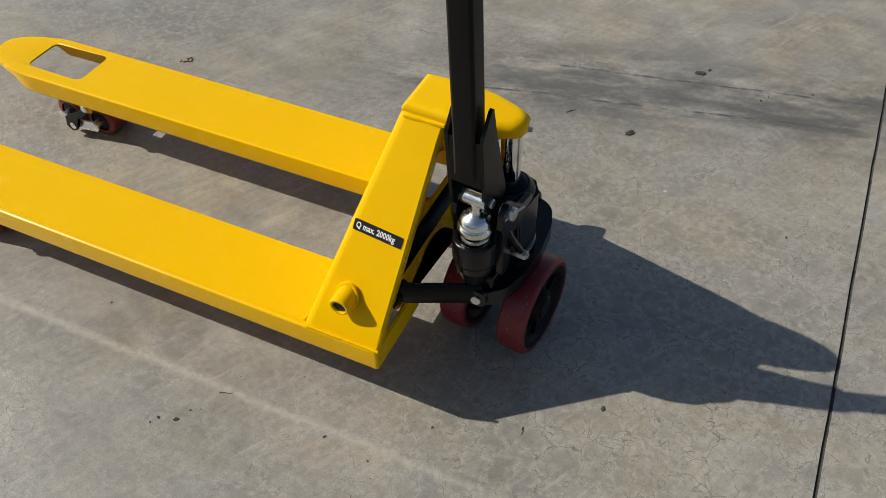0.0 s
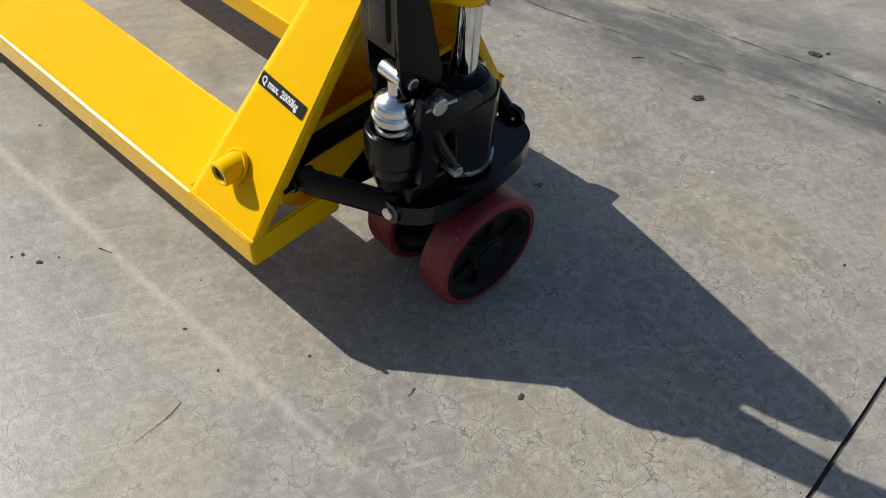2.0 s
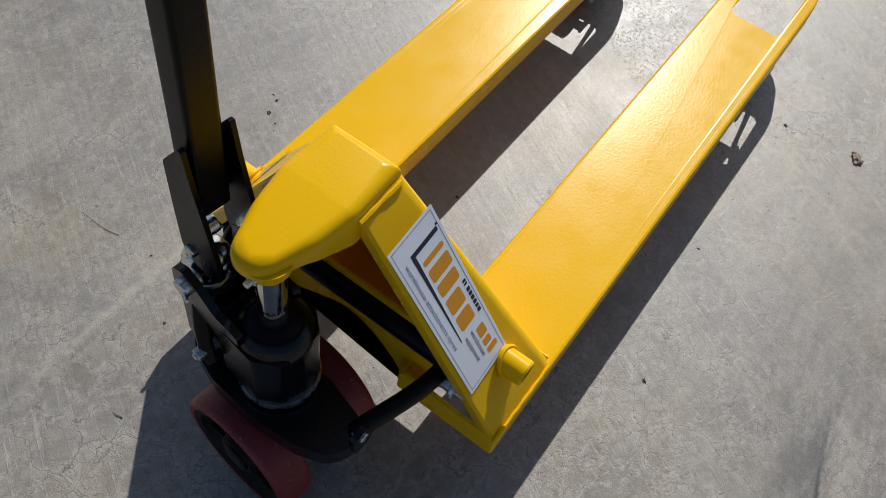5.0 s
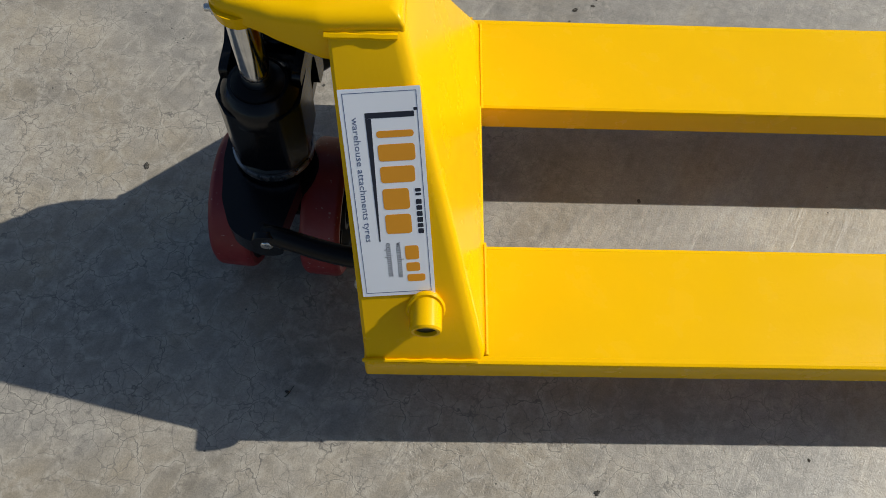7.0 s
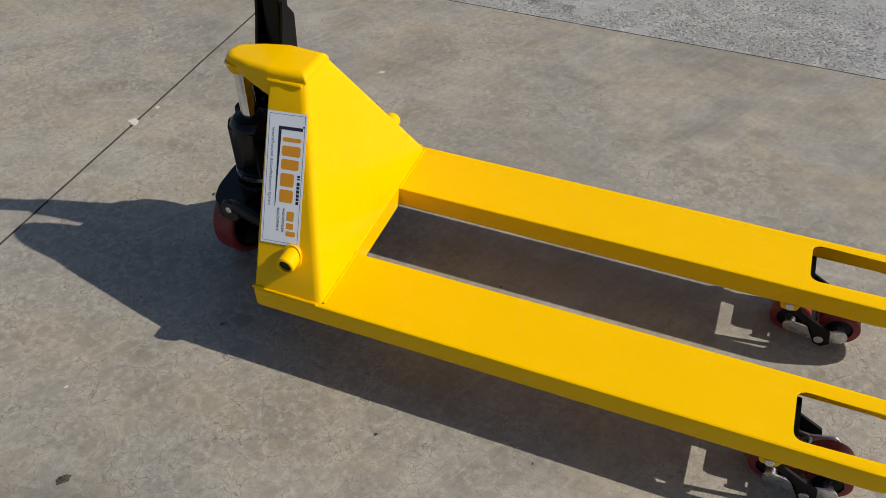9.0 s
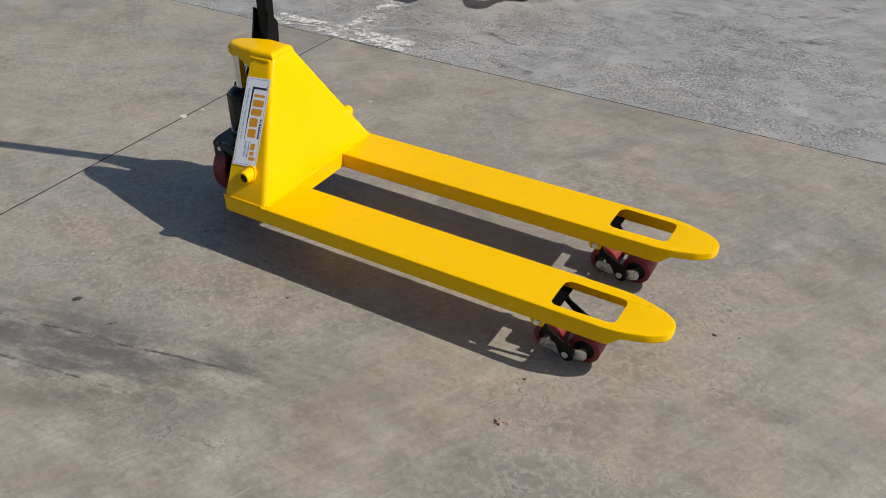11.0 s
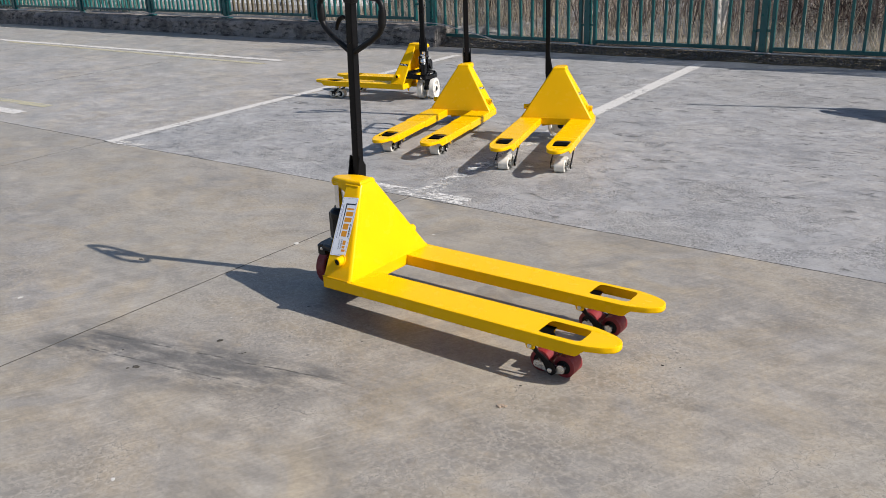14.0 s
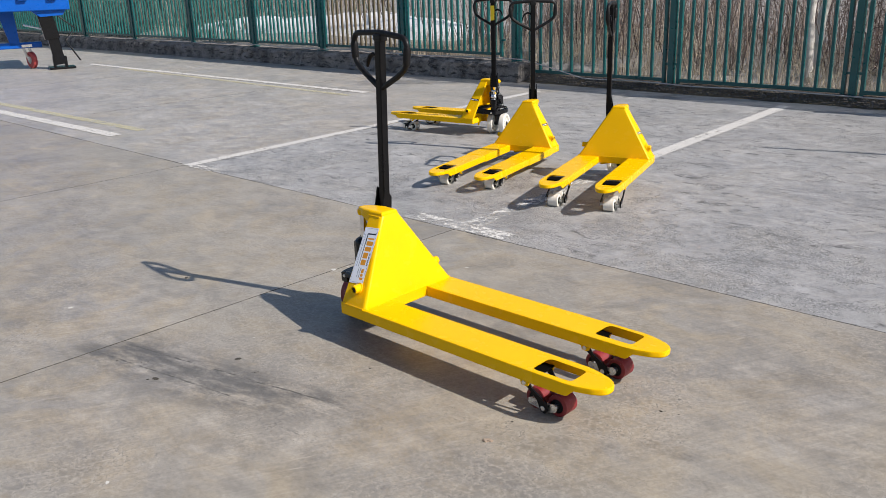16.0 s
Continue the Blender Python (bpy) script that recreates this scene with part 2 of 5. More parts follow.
def varied(name, c1, c2, rough=0.8):
    """Colour that differs from loose piece to loose piece."""
    s = Mat(name, rough)
    g = s.t.nodes.new("ShaderNodeNewGeometry")
    r = g.outputs["Random Per Island"]
    c = s.mix(r, c1, c2)
    s.color(s.mix(s.ramp(s.noise(30, 3), 0.4, 0.7, 0, 0.4), c, tuple(v * 0.6 for v in c1)))
    return s.m


YELLOW = paint("yellow_enamel", (0.88, 0.500, 0.0), 0.24, 0.04, 0.0004, 0.0, 0.16)
BLACK = paint("black_enamel", (0.004, 0.004, 0.005), 0.30, 0.3, 0.0006, 0.0, 0.17)
BLACK_CAST = paint("black_cast_iron", (0.0042, 0.0046, 0.0062), 0.21, 0.35, 0.0007, 0.0, 0.32)
HANDLE_RUBBER = paint("black_handle_rubber", (0.008, 0.008, 0.009), 0.45, 0.3, 0.001, 0.0, 0.22)
CHROME = metal("bright_chrome", (0.82, 0.83, 0.84), 0.09)
CAP_ZINC = metal("bright_zinc", (0.90, 0.90, 0.89), 0.20)
ZINC = metal("zinc_plated_steel", (0.72, 0.72, 0.70), 0.28)
RED_PU = rubber("red_polyurethane", (0.17, 0.011, 0.015), (0.23, 0.020, 0.024))
CASTER_RED = rubber("red_caster_rubber", (0.42, 0.050, 0.050), (0.50, 0.09, 0.085))
WHITE_NYLON = rubber("white_nylon", (0.76, 0.74, 0.68), (0.68, 0.65, 0.58))
RIM_BLACK = paint("wheel_rim_black", (0.006, 0.006, 0.006), 0.55, 0.3, 0.001, 0.0, 0.25)
MATTE_BLACK = paint("matte_black_grease", (0.004, 0.004, 0.004), 0.9, 0.3, 0.001, 0.0)
MATTE_BLACK.node_tree.nodes["Principled BSDF"].inputs["Specular IOR Level"].default_value = 0.04
STICKER = paint("white_vinyl", (0.92, 0.93, 0.97), 0.35, 0.06, 0.0001)
INK_DARK = paint("dark_navy_ink", (0.012, 0.014, 0.030), 0.4, 0.1, 0.0)
INK_BLUE = paint("grey_blue_ink", (0.10, 0.13, 0.24), 0.4, 0.1, 0.0)
INK_ORANGE = paint("orange_ink", (0.84, 0.34, 0.012), 0.4, 0.08, 0.0)
INK_WHITE = paint("white_ink", (0.80, 0.80, 0.80), 0.4, 0.05, 0.0)
LABEL_BLACK = paint("black_label_vinyl", (0.010, 0.010, 0.011), 0.35, 0.1, 0.0)
SLAB_BROWN = concrete("smooth_tan_concrete", (0.245, 0.231, 0.208), (0.298, 0.274, 0.234), (0.188, 0.180, 0.166), 1.0, 0.16, 60, True)
SLAB_GREY = concrete("rough_grey_concrete", (0.262, 0.263, 0.264), (0.316, 0.315, 0.312), (0.180, 0.181, 0.183), 0.30, 1.0, 56)
SLAB_SMOOTH = concrete("smooth_pale_grey_concrete", (0.292, 0.283, 0.270), (0.345, 0.332, 0.313), (0.222, 0.217, 0.209), 0.25, 0.38, 52)
LINE_WHITE = worn_paint("worn_white_road_paint", (0.70, 0.69, 0.66), 0.70, 0.78)
LINE_CHIPPED = worn_paint("chipped_white_road_paint", (0.64, 0.63, 0.60), 0.59)
LINE_YELLOW = worn_paint("worn_yellow_road_paint", (0.61, 0.58, 0.39), 0.665, 0.52)
JOINT_DIRT = mottled("dirt_in_joint", (0.040, 0.037, 0.033), (0.085, 0.078, 0.068), 20, 0.95, 0.004)
EARTH = mottled("dry_earth_and_grass", (0.11, 0.088, 0.060), (0.22, 0.18, 0.12), 3, 0.95, 0.03)
PALE_GROUND = mottled("pale_dry_ground", (0.20, 0.195, 0.185), (0.38, 0.375, 0.365), 2.5, 0.95, 0.03)
WALL_CONC = rough_wall("stained_old_concrete", (0.120, 0.108, 0.098), (0.33, 0.30, 0.27))
CABLE_GREY = mottled("grey_cable_sheath", (0.42, 0.42, 0.41), (0.56, 0.55, 0.54), 12, 0.7, 0.002)
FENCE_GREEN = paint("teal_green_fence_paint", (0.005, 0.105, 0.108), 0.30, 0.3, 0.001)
# the same fence paint, lightened: sun on the wall panels' bars put into the colour
FENCE_BAR_LIT = paint("sunlit_teal_fence_paint", (0.010, 0.135, 0.128), 0.30, 0.3, 0.001)
FENCE_RUST = mottled("weathered_olive_fence_paint", (0.10, 0.10, 0.055), (0.14, 0.09, 0.05), 20, 0.7, 0.002)
STONES = varied("dark_gravel_and_litter", (0.055, 0.050, 0.046), (0.165, 0.150, 0.135), 0.9)
STRAW = varied("dry_straw", (0.34, 0.28, 0.20), (0.66, 0.58, 0.46), 0.85)
TWIGS = varied("brown_twigs", (0.040, 0.027, 0.024), (0.36, 0.285, 0.245), 0.85)
DARK_TWIGS = varied("dark_red_brown_twigs", (0.022, 0.013, 0.012), (0.21, 0.135, 0.115), 0.85)
GREEN_SCRUB = varied("grey_green_scrub", (0.025, 0.055, 0.048), (0.12, 0.17, 0.145), 0.8)
BARK = mottled("pale_bark", (0.58, 0.55, 0.50), (0.78, 0.75, 0.70), 9, 0.9, 0.01)
BLUE = paint("bright_blue_enamel", (0.003, 0.095, 0.45), 0.30, 0.15, 0.001, 0.0, 0.2)
WHITE_HEAP = mottled("white_plastic_sheet", (0.74, 0.75, 0.76), (0.86, 0.86, 0.86), 2, 0.6, 0.02)
PEBBLE = mottled("dark_dirt_crumb", (0.050, 0.046, 0.040), (0.11, 0.10, 0.085), 60, 0.95, 0.004)
LEAF_DRY = mottled("dry_pale_leaf", (0.30, 0.225, 0.165), (0.44, 0.36, 0.28), 50, 0.9, 0.002)
LIME = mottled("white_lime_spatter", (0.55, 0.54, 0.50), (0.66, 0.65, 0.62), 40, 0.9, 0.002)
TAG_YELLOW = paint("yellow_tag_vinyl", (0.75, 0.55, 0.01), 0.4, 0.1, 0.0)


# ---------------------------------------------------------------- mesh helpers
def part(name, bm, material, parent=None, label="", bevel=0.0, smooth=True, solid=0.0):
    me = bpy.data.meshes.new(name)
    bmesh.ops.recalc_face_normals(bm, faces=bm.faces)
    bm.to_mesh(me)
    bm.free()
    me.materials.append(material)
    if smooth:
        me.shade_smooth()
        me.set_sharp_from_angle(angle=radians(38))
    ob = new(name, me)
    if parent:
        ob.parent = parent
    if label:
        tagged(ob, label)
    if solid:
        m = ob.modifiers.new("thickness", "SOLIDIFY")
        m.thickness, m.offset = solid, -1
    if bevel:
        m = ob.modifiers.new("edges", "BEVEL")
        m.width, m.segments, m.limit_method, m.angle_limit = bevel, 2, "ANGLE", radians(40)
    if smooth:
        m = ob.modifiers.new("shading", "WEIGHTED_NORMAL")
        m.keep_sharp = True
    return ob


def B():
    return bmesh.new()


def box(bm, c, size, rot=None):
    m = Matrix.Translation(c) @ (rot or Matrix.Identity(4)) @ Matrix.Diagonal((*size, 1))
    bmesh.ops.create_cube(bm, size=1, matrix=m)
    return bm


def rod(bm, a, b, r, r2=None, seg=20, caps=True):
    a, b = Vector(a), Vector(b)
    d = b - a
    q = d.to_track_quat("Z", "Y").to_matrix().to_4x4()
    m = Matrix.Translation((a + b) / 2) @ q
    bmesh.ops.create_cone(bm, cap_ends=caps, segments=seg, radius1=r, radius2=r if r2 is None else r2, depth=d.length, matrix=m)
    return bm


def lathe(bm, profile, a, axis, seg=36):
    """Turns a profile of (along, radius) round an axis that starts at a."""
    a, axis = Vector(a), Vector(axis).normalized()
    q = axis.to_track_quat("Z", "Y").to_matrix()
    rings = []
    for h, r in profile:
        if r < 1e-6:
            rings.append([bm.verts.new(a + axis * h)])
        else:
            rings.append([bm.verts.new(a + q @ Vector((r * math.cos(6.283185 * k / seg), r * math.sin(6.283185 * k / seg), h))) for k in range(seg)])
    for p, n in zip(rings, rings[1:]):
        for k in range(seg):
            j = (k + 1) % seg
            f = [p[k % len(p)], p[j % len(p)], n[j % len(n)], n[k % len(n)]]
            f = list(dict.fromkeys(f))
            if len(f) > 2:
                bm.faces.new(f)
    return bm


def sweep(bm, pts, r, seg=12, flat=1.0, closed=False, up=None):
    """A tube along points; flat squeezes it across its second axis."""
    pts = [Vector(p) for p in pts]
    n = len(pts)
    rings, up = [], Vector(up) if up else None
    for i, p in enumerate(pts):
        a = pts[(i - 1) % n] if closed or i else pts[0]
        b = pts[(i + 1) % n] if closed or i < n - 1 else pts[-1]
        t = (b - a).normalized()
        if up is None:
            up = t.orthogonal().normalized()
        up = (up - t * up.dot(t)).normalized()
        s = t.cross(up)
        rr = r[i] if isinstance(r, (list, tuple)) else r
        rings.append([bm.verts.new(p + rr * (up * math.cos(6.283185 * k / seg) + s * flat * math.sin(6.283185 * k / seg))) for k in range(seg)])
    pairs = list(zip(rings, rings[1:])) + ([(rings[-1], rings[0])] if closed else [])
    for p, q in pairs:
        for k in range(seg):
            j = (k + 1) % seg
            bm.faces.new((p[k], p[j], q[j], q[k]))
    if not closed:
        bm.faces.new(rings[0])
        bm.faces.new(rings[-1])
    return bm


def rounded(pts, r, n=5):
    """A closed 2D outline with its corners rounded by r (one number, or one per corner)."""
    out = []
    for i, p in enumerate(pts):
        p, a, b = Vector(p), Vector(pts[i - 1]), Vector(pts[(i + 1) % len(pts)])
        ri = r[i] if isinstance(r, (list, tuple)) else r
        u, v = (a - p).normalized(), (b - p).normalized()
        ang = u.angle(v)
        if ri <= 0 or ang > 3.1:
            out.append(p)
            continue
        d = min(ri / math.tan(ang / 2), (a - p).length * 0.49, (b - p).length * 0.49)
        s, e = p + u * d, p + v * d
        for k in range(n + 1):
            w = k / n
            out.append((1 - w) ** 2 * s + 2 * w * (1 - w) * p + w * w * e)
    return out


def prism(bm, outline, lift, thick):
    """Extrudes a 2D outline: lift maps (u, v, w) to the world, with w from 0 to thick."""
    lo = [bm.verts.new(lift(p[0], p[1], 0)) for p in outline]
    hi = [bm.verts.new(lift(p[0], p[1], thick)) for p in outline]
    n = len(outline)
    for i in range(n):
        j = (i + 1) % n
        bm.faces.new((lo[i], lo[j], hi[j], hi[i]))
    for ring in (lo, hi):
        f = bm.faces.new(ring)
        bmesh.ops.triangulate(bm, faces=[f])
    return bm


def words(text, size, material, name, parent, m, label="", wide=1.0, bold=0.0):
    """Letters as a thin mesh, in the plane of the pose m, starting at its origin."""
    cu = bpy.data.curves.new(name, "FONT")
    cu.body, cu.size, cu.extrude, cu.resolution_u = text, size, 0.0001, 2
    cu.offset = bold
    tmp = bpy.data.objects.new(name, cu)
    scene.collection.objects.link(tmp)
    dg = bpy.context.evaluated_depsgraph_get()
    me = bpy.data.meshes.new_from_object(tmp.evaluated_get(dg))
    bpy.data.objects.remove(tmp)
    me.transform(Matrix.Diagonal((wide, 1, 1, 1)))
    me.transform(m)
    me.materials.clear()
    me.materials.append(material)
    ob = new(name, me)
    ob.parent = parent
    return tagged(ob, label)


# ---------------------------------------------------------------- pallet truck
# Local axes: x along the forks, y across, z up; the drawbar end is at x = 0.
PUMP = Vector((-0.095, -0.009, 0.0))
SLOPE = 0.0        # rise of the forks towards their tips
FORK_TOP, FORK_DEEP = 0.167, 0.047
FORK_IN, FORK_OUT = 0.106, 0.266
TIP = 1.308


def fork_outline(side, inset=0.0, short=0.0):
    """The plan of a fork, counted from its rear outer corner round the tip."""
    o, i = FORK_OUT - inset, FORK_IN + inset
    mid = (FORK_OUT + FORK_IN) / 2
    pts = [(0.0235 + inset, o), (0.60, o), (1.186, o), (1.268 - inset * 0.6, o - 0.026), (TIP - inset, mid + 0.026), (TIP - inset, mid - 0.026),
           (1.268 - inset * 0.6, i + 0.026), (1.186, i), (0.60, i), (0.0235 + inset, i)]
    rr = [0.006, 0, 0.34, 0.085, 0.05, 0.05, 0.085, 0.34, 0, 0.006]
    return [Vector((p.x - (short if p.x > 0.3 else 0), p.y * side)) for p in rounded(pts, rr, 8)]


def tilted(bm):
    for v in bm.verts:
        v.co.z += SLOPE * (v.co.x - 0.165)
    return bm


def fork_mesh(side, dz, short):
    bm = B()
    z = FORK_TOP + dz

    def deep(x):
        x += short
        w = min(1.0, max(0.0, (x - 1.180) / 0.024))
        return FORK_DEEP - 0.024 * w

    def ring(inset, drop):
        return [bm.verts.new((p.x, p.y, z - drop)) for p in fork_outline(side, inset, short)]

    loops = [ring(0.005, 0.0), ring(0.0016, 0.0014), ring(0.0, 0.005)]
    last = fork_outline(side, 0, short)
    loops.append([bm.verts.new((p.x, p.y, z - deep(p.x) + 0.004)) for p in last])
    n = len(last)
    low = fork_outline(side, 0.0015, short)
    loops.append([bm.verts.new((p.x, p.y, z - deep(q.x))) for p, q in zip(low, last)])
    for a, b in zip(loops, loops[1:]):
        for k in range(n):
            j = (k + 1) % n
            bm.faces.new((a[k], a[j], b[j], b[k]))
    # the top plate, with the window over the rollers and open under the leg's foot
    mid = (FORK_OUT + FORK_IN) / 2
    hole = rounded([(1.022, 0.139), (1.022, 0.245), (1.184, 0.240), (1.184, 0.142)], 0.02, 5)
    hv = [bm.verts.new((p.x - short, p.y * side, z)) for p in hole]
    foot = rounded([(0.028, 0.112), (0.028, 0.256), (0.150, 0.256), (0.150, 0.112)], 0.006, 3)
    fv = [bm.verts.new((p.x, p.y * side, z)) for p in foot]
    flat = [v for vs in (loops[0], hv, fv) for v in vs]
    for tri in tessellate_polygon([[v.co for v in vs] for vs in (loops[0], hv, fv)]):
        bm.faces.new([flat[k] for k in tri])
    return tilted(bm)


def leg_face(side, dz):
    """Corners of the sloping outer face of a leg: front bottom, back bottom, back top, front top."""
    s = side
    return [Vector((0.025, 0.262 * s, FORK_TOP - 0.001 + dz)), Vector((0.152, 0.262 * s, FORK_TOP - 0.001 + dz)),
            Vector((0.060, 0.049 * s, 0.505 + dz)), Vector((-0.006, 0.049 * s, 0.505 + dz))]


def leg_plane(side, dz):
    """A pose on a leg's outer face: x down the slope, z outwards, at the middle of the face."""
    a, b, c, d = leg_face(side, dz)
    down = ((a + b) - (c + d)).normalized()
    out = (b - a).cross(d - a).normalized() * (-1 if side < 0 else 1)
    if out.y * side < 0:
        out = -out
    up = out.cross(down)
    m = Matrix.Identity(4)
    for k, v in enumerate((down, up, out)):
        m.col[k][:3] = v
    m.translation = (a + b + c + d) / 4
    return m


def frame_parts(root, dz, short):
    """Backrest with its two legs, folded from sheet; the head over the piston; sockets and cross pieces."""
    # backrest plate: from the fork heels up to the head
    z0, z1 = FORK_TOP + dz, 0.505 + dz
    bm = B()
    r = 0.016
    rows = []
    for k in range(9):
        w = k / 8
        zz = z0 - 0.001 + (z1 - z0) * w
        xb = 0.170 - (0.170 - 0.070) * w
        half = 0.262 - (0.262 - 0.049) * w
        row = []
        for s in (-1, 1):
            line = [(xb, half - r * 1.0), (xb - r * 0.10, half - r * 0.45), (xb - r * 0.42, half - r * 0.12), (xb - r, half)]
            front = -0.006 + 0.031 * (1 - w)
            line += [(front + 0.004, half), (front, half - 0.004), (front, half - 0.022)]
            row.append([(x, y * s, zz) for x, y in line])
        full = list(reversed(row[0])) + row[1]
        rows.append([bm.verts.new(p) for p in full])
    for a, b in zip(rows, rows[1:]):
        for k in range(len(a) - 1):
            bm.faces.new((a[k], a[k + 1], b[k + 1], b[k]))
    part("backrest", bm, YELLOW, root, solid=0.005)
    # lower lip of the backrest, between the forks, and the channel behind it
    bm = B()
    box(bm, (0.167, 0, z0 - 0.020), (0.006, 2 * FORK_IN + 0.004, 0.050))
    box(bm, (0.132, 0, z0 - 0.010), (0.064, 2 * FORK_IN - 0.012, 0.006))
    part("heel_crossbar", bm, YELLOW, root, bevel=0.002)
    bm = B()
    arch = [(-0.19, z0 + 0.105), (0.19, z0 + 0.105), (0.19, z0 + 0.002), (0.128, z0 - 0.040), (0.128, z0 - 0.082)]
    arch += [(0.115 - 0.230 * k / 18, z0 - 0.082 + 0.100 * math.sin(math.pi * k / 18) ** 0.85) for k in range(19)] + [(-0.128, z0 - 0.082), (-0.128, z0 - 0.040), (-0.19, z0 + 0.002)]
    prism(bm, arch, lambda u, v, w: Vector((0.048 + w, u, v)), 0.006)
    part("inner_gusset", bm, YELLOW, root, bevel=0.0015)
    for s in (-1, 1):
        fork = part("fork", fork_mesh(s, dz, short), YELLOW, root, solid=0.004)
        bm = B()
        # weld bead along the leg's foot and up the heel
        pts = [(0.022 + 0.138 * k / 14, s * (0.2625 + 0.0004 * math.sin(k * 2.3)), z0 + 0.002) for k in range(15)]
        sweep(bm, pts, [0.0026 + 0.0005 * math.sin(k * k * 1.9) for k in range(15)], 6)
        part("weld_bead", bm, YELLOW, fork)
        bm = B()
        pts = [(0.171, s * (FORK_IN - 0.002 + 0.150 * k / 14), z0 + 0.001) for k in range(15)]
        sweep(bm, pts, [0.0024 + 0.0005 * math.sin(k * k * 2.7) for k in range(15)], 6)
        part("weld_bead", bm, YELLOW, fork)
        # lug under the fork with the bolt of the roller link
        lug = rounded([(0.977 - short, z0 - FORK_DEEP + 0.012), (1.027 - short, z0 - FORK_DEEP + 0.012), (1.016 - short, z0 - FORK_DEEP - 0.020), (0.988 - short, z0 - FORK_DEEP - 0.020)], 0.008, 4)
        for y in (FORK_IN + 0.006, FORK_OUT - 0.012):
            bm = B()
            prism(bm, lug, lambda u, v, w, y=y: Vector((u, s * (y + w), v)), 0.006)
            part("roller_lug", tilted(bm), YELLOW, fork, bevel=0.001)
        bm = B()
        rod(bm, (1.002 - short, s * (FORK_IN - 0.001), z0 - FORK_DEEP - 0.007), (1.002 - short, s * (FORK_OUT + 0.001), z0 - FORK_DEEP - 0.007), 0.0085, seg=16)
        part("lug_bolt", tilted(bm), ZINC, fork, bevel=0.0012)
        # round socket through the leg
        bm = B()
        c = Vector((0.096, s * 0.233, 0.236 + dz))
        lathe(bm, [(-0.034, 0.0), (-0.034, 0.0185), (0.016, 0.0185), (0.0185, 0.0165), (0.0185, 0.0132), (0.0165, 0.0125), (0.010, 0.0125), (0.010, 0.0)], c, (0, s, 0.0), 28)
        sock = part("side_socket", bm, YELLOW, root)
        bm = B()
        lathe(bm, [(0.0, 0.0), (0.0, 0.0122), (0.0045, 0.0122), (0.0055, 0.010), (0.0055, 0.0)], c + Vector((0, s * 0.0095, 0)), (0, s, 0), 24)
        part("socket_plug", bm, BLACK, sock, "black plug in the socket")
        bm = B()
        ring = [c + Vector((0.0195 * math.cos(a), s * (-0.0095 + 0.011 * -math.sin(a)), 0.0195 * math.sin(a))) for a in [k * 6.283185 / 20 for k in range(20)]]
        sweep(bm, ring, 0.0032, 6, closed=True)
        part("weld_bead", bm, YELLOW, sock)
    # head: the cast nose over the piston
    bm = B()

    def plan(inset):
        pts = [(0.069 - inset, 0.047 - inset), (-0.010, 0.050 - inset), (-0.062, 0.042 - inset), (-0.123 + inset, 0.021 - inset * 0.5),
               (-0.123 + inset, -0.021 + inset * 0.5), (-0.062, -0.042 + inset), (-0.010, -0.050 + inset), (0.069 - inset, -0.047 + inset)]
        return rounded(pts, [0.004, 0.05, 0.08, 0.030, 0.030, 0.08, 0.05, 0.004], 6)

    rings = []
    zt = 0.519 + dz
    for inset, top in ((0.014, 0.0), (0.007, 0.0018), (0.0025, 0.006), (0.0, 0.012)):
        rings.append([bm.verts.new((p.x, p.y, zt - top - max(0, -p.x - 0.02) * 0.07)) for p in plan(inset)])

    def under(x):
        # the side deepens from the nose to the backrest
        w = min(1, max(0, (x + 0.095) / 0.09))
        return 0.028 + 0.034 * w * w * (3 - 2 * w)

    for inset, up in ((0.0, 0.006), (0.003, 0.001), (0.010, 0.0)):
        rings.append([bm.verts.new((p.x, p.y, zt - under(p.x) + up - max(0, -p.x - 0.02) * 0.07)) for p in plan(inset)])
    n = len(rings[0])
    for a, b in zip(rings, rings[1:]):
        for k in range(n):
            j = (k + 1) % n
            bm.faces.new((a[k], a[j], b[j], b[k]))
    for rg in (rings[0], rings[-1]):
        f = bm.faces.new(rg)
        bmesh.ops.triangulate(bm, faces=[f])
    head = part("head", bm, YELLOW, root)
    bm = B()
    lathe(bm, [(0, 0.0), (0, 0.0265), (0.014, 0.0245), (0.020, 0.0215), (0.020, 0)], (PUMP.x, PUMP.y, zt - 0.021), (0, 0, -1), 28)
    part("piston_boss", bm, YELLOW, head)
    for s in (-1, 1):
        bm = B()
        pts = [(0.062 - 0.070 * k / 10, s * 0.0512, 0.499 + dz + 0.0003 * math.sin(k * 2)) for k in range(11)]
        sweep(bm, pts, [0.0034 + 0.0005 * math.sin(k * k * 2.2) for k in range(11)], 6)
        part("weld_bead", bm, YELLOW, head)
    bm = B()
    rod(bm, (-0.100, -0.010, zt - 0.033), (-0.121, -0.010, zt - 0.033), 0.0075, seg=6)
    rod(bm, (-0.100, -0.010, zt - 0.033), (-0.128, -0.010, zt - 0.033), 0.0042, seg=10)
    part("set_screw", bm, ZINC, head, bevel=0.0006)
    # torsion shaft and its cranks, under the frame
    bm = B()
    rod(bm, (0.045, -0.185, 0.246 + dz), (0.045, 0.185, 0.246 + dz), 0.017, seg=20)
    part("torsion_shaft", bm, BLACK, root)


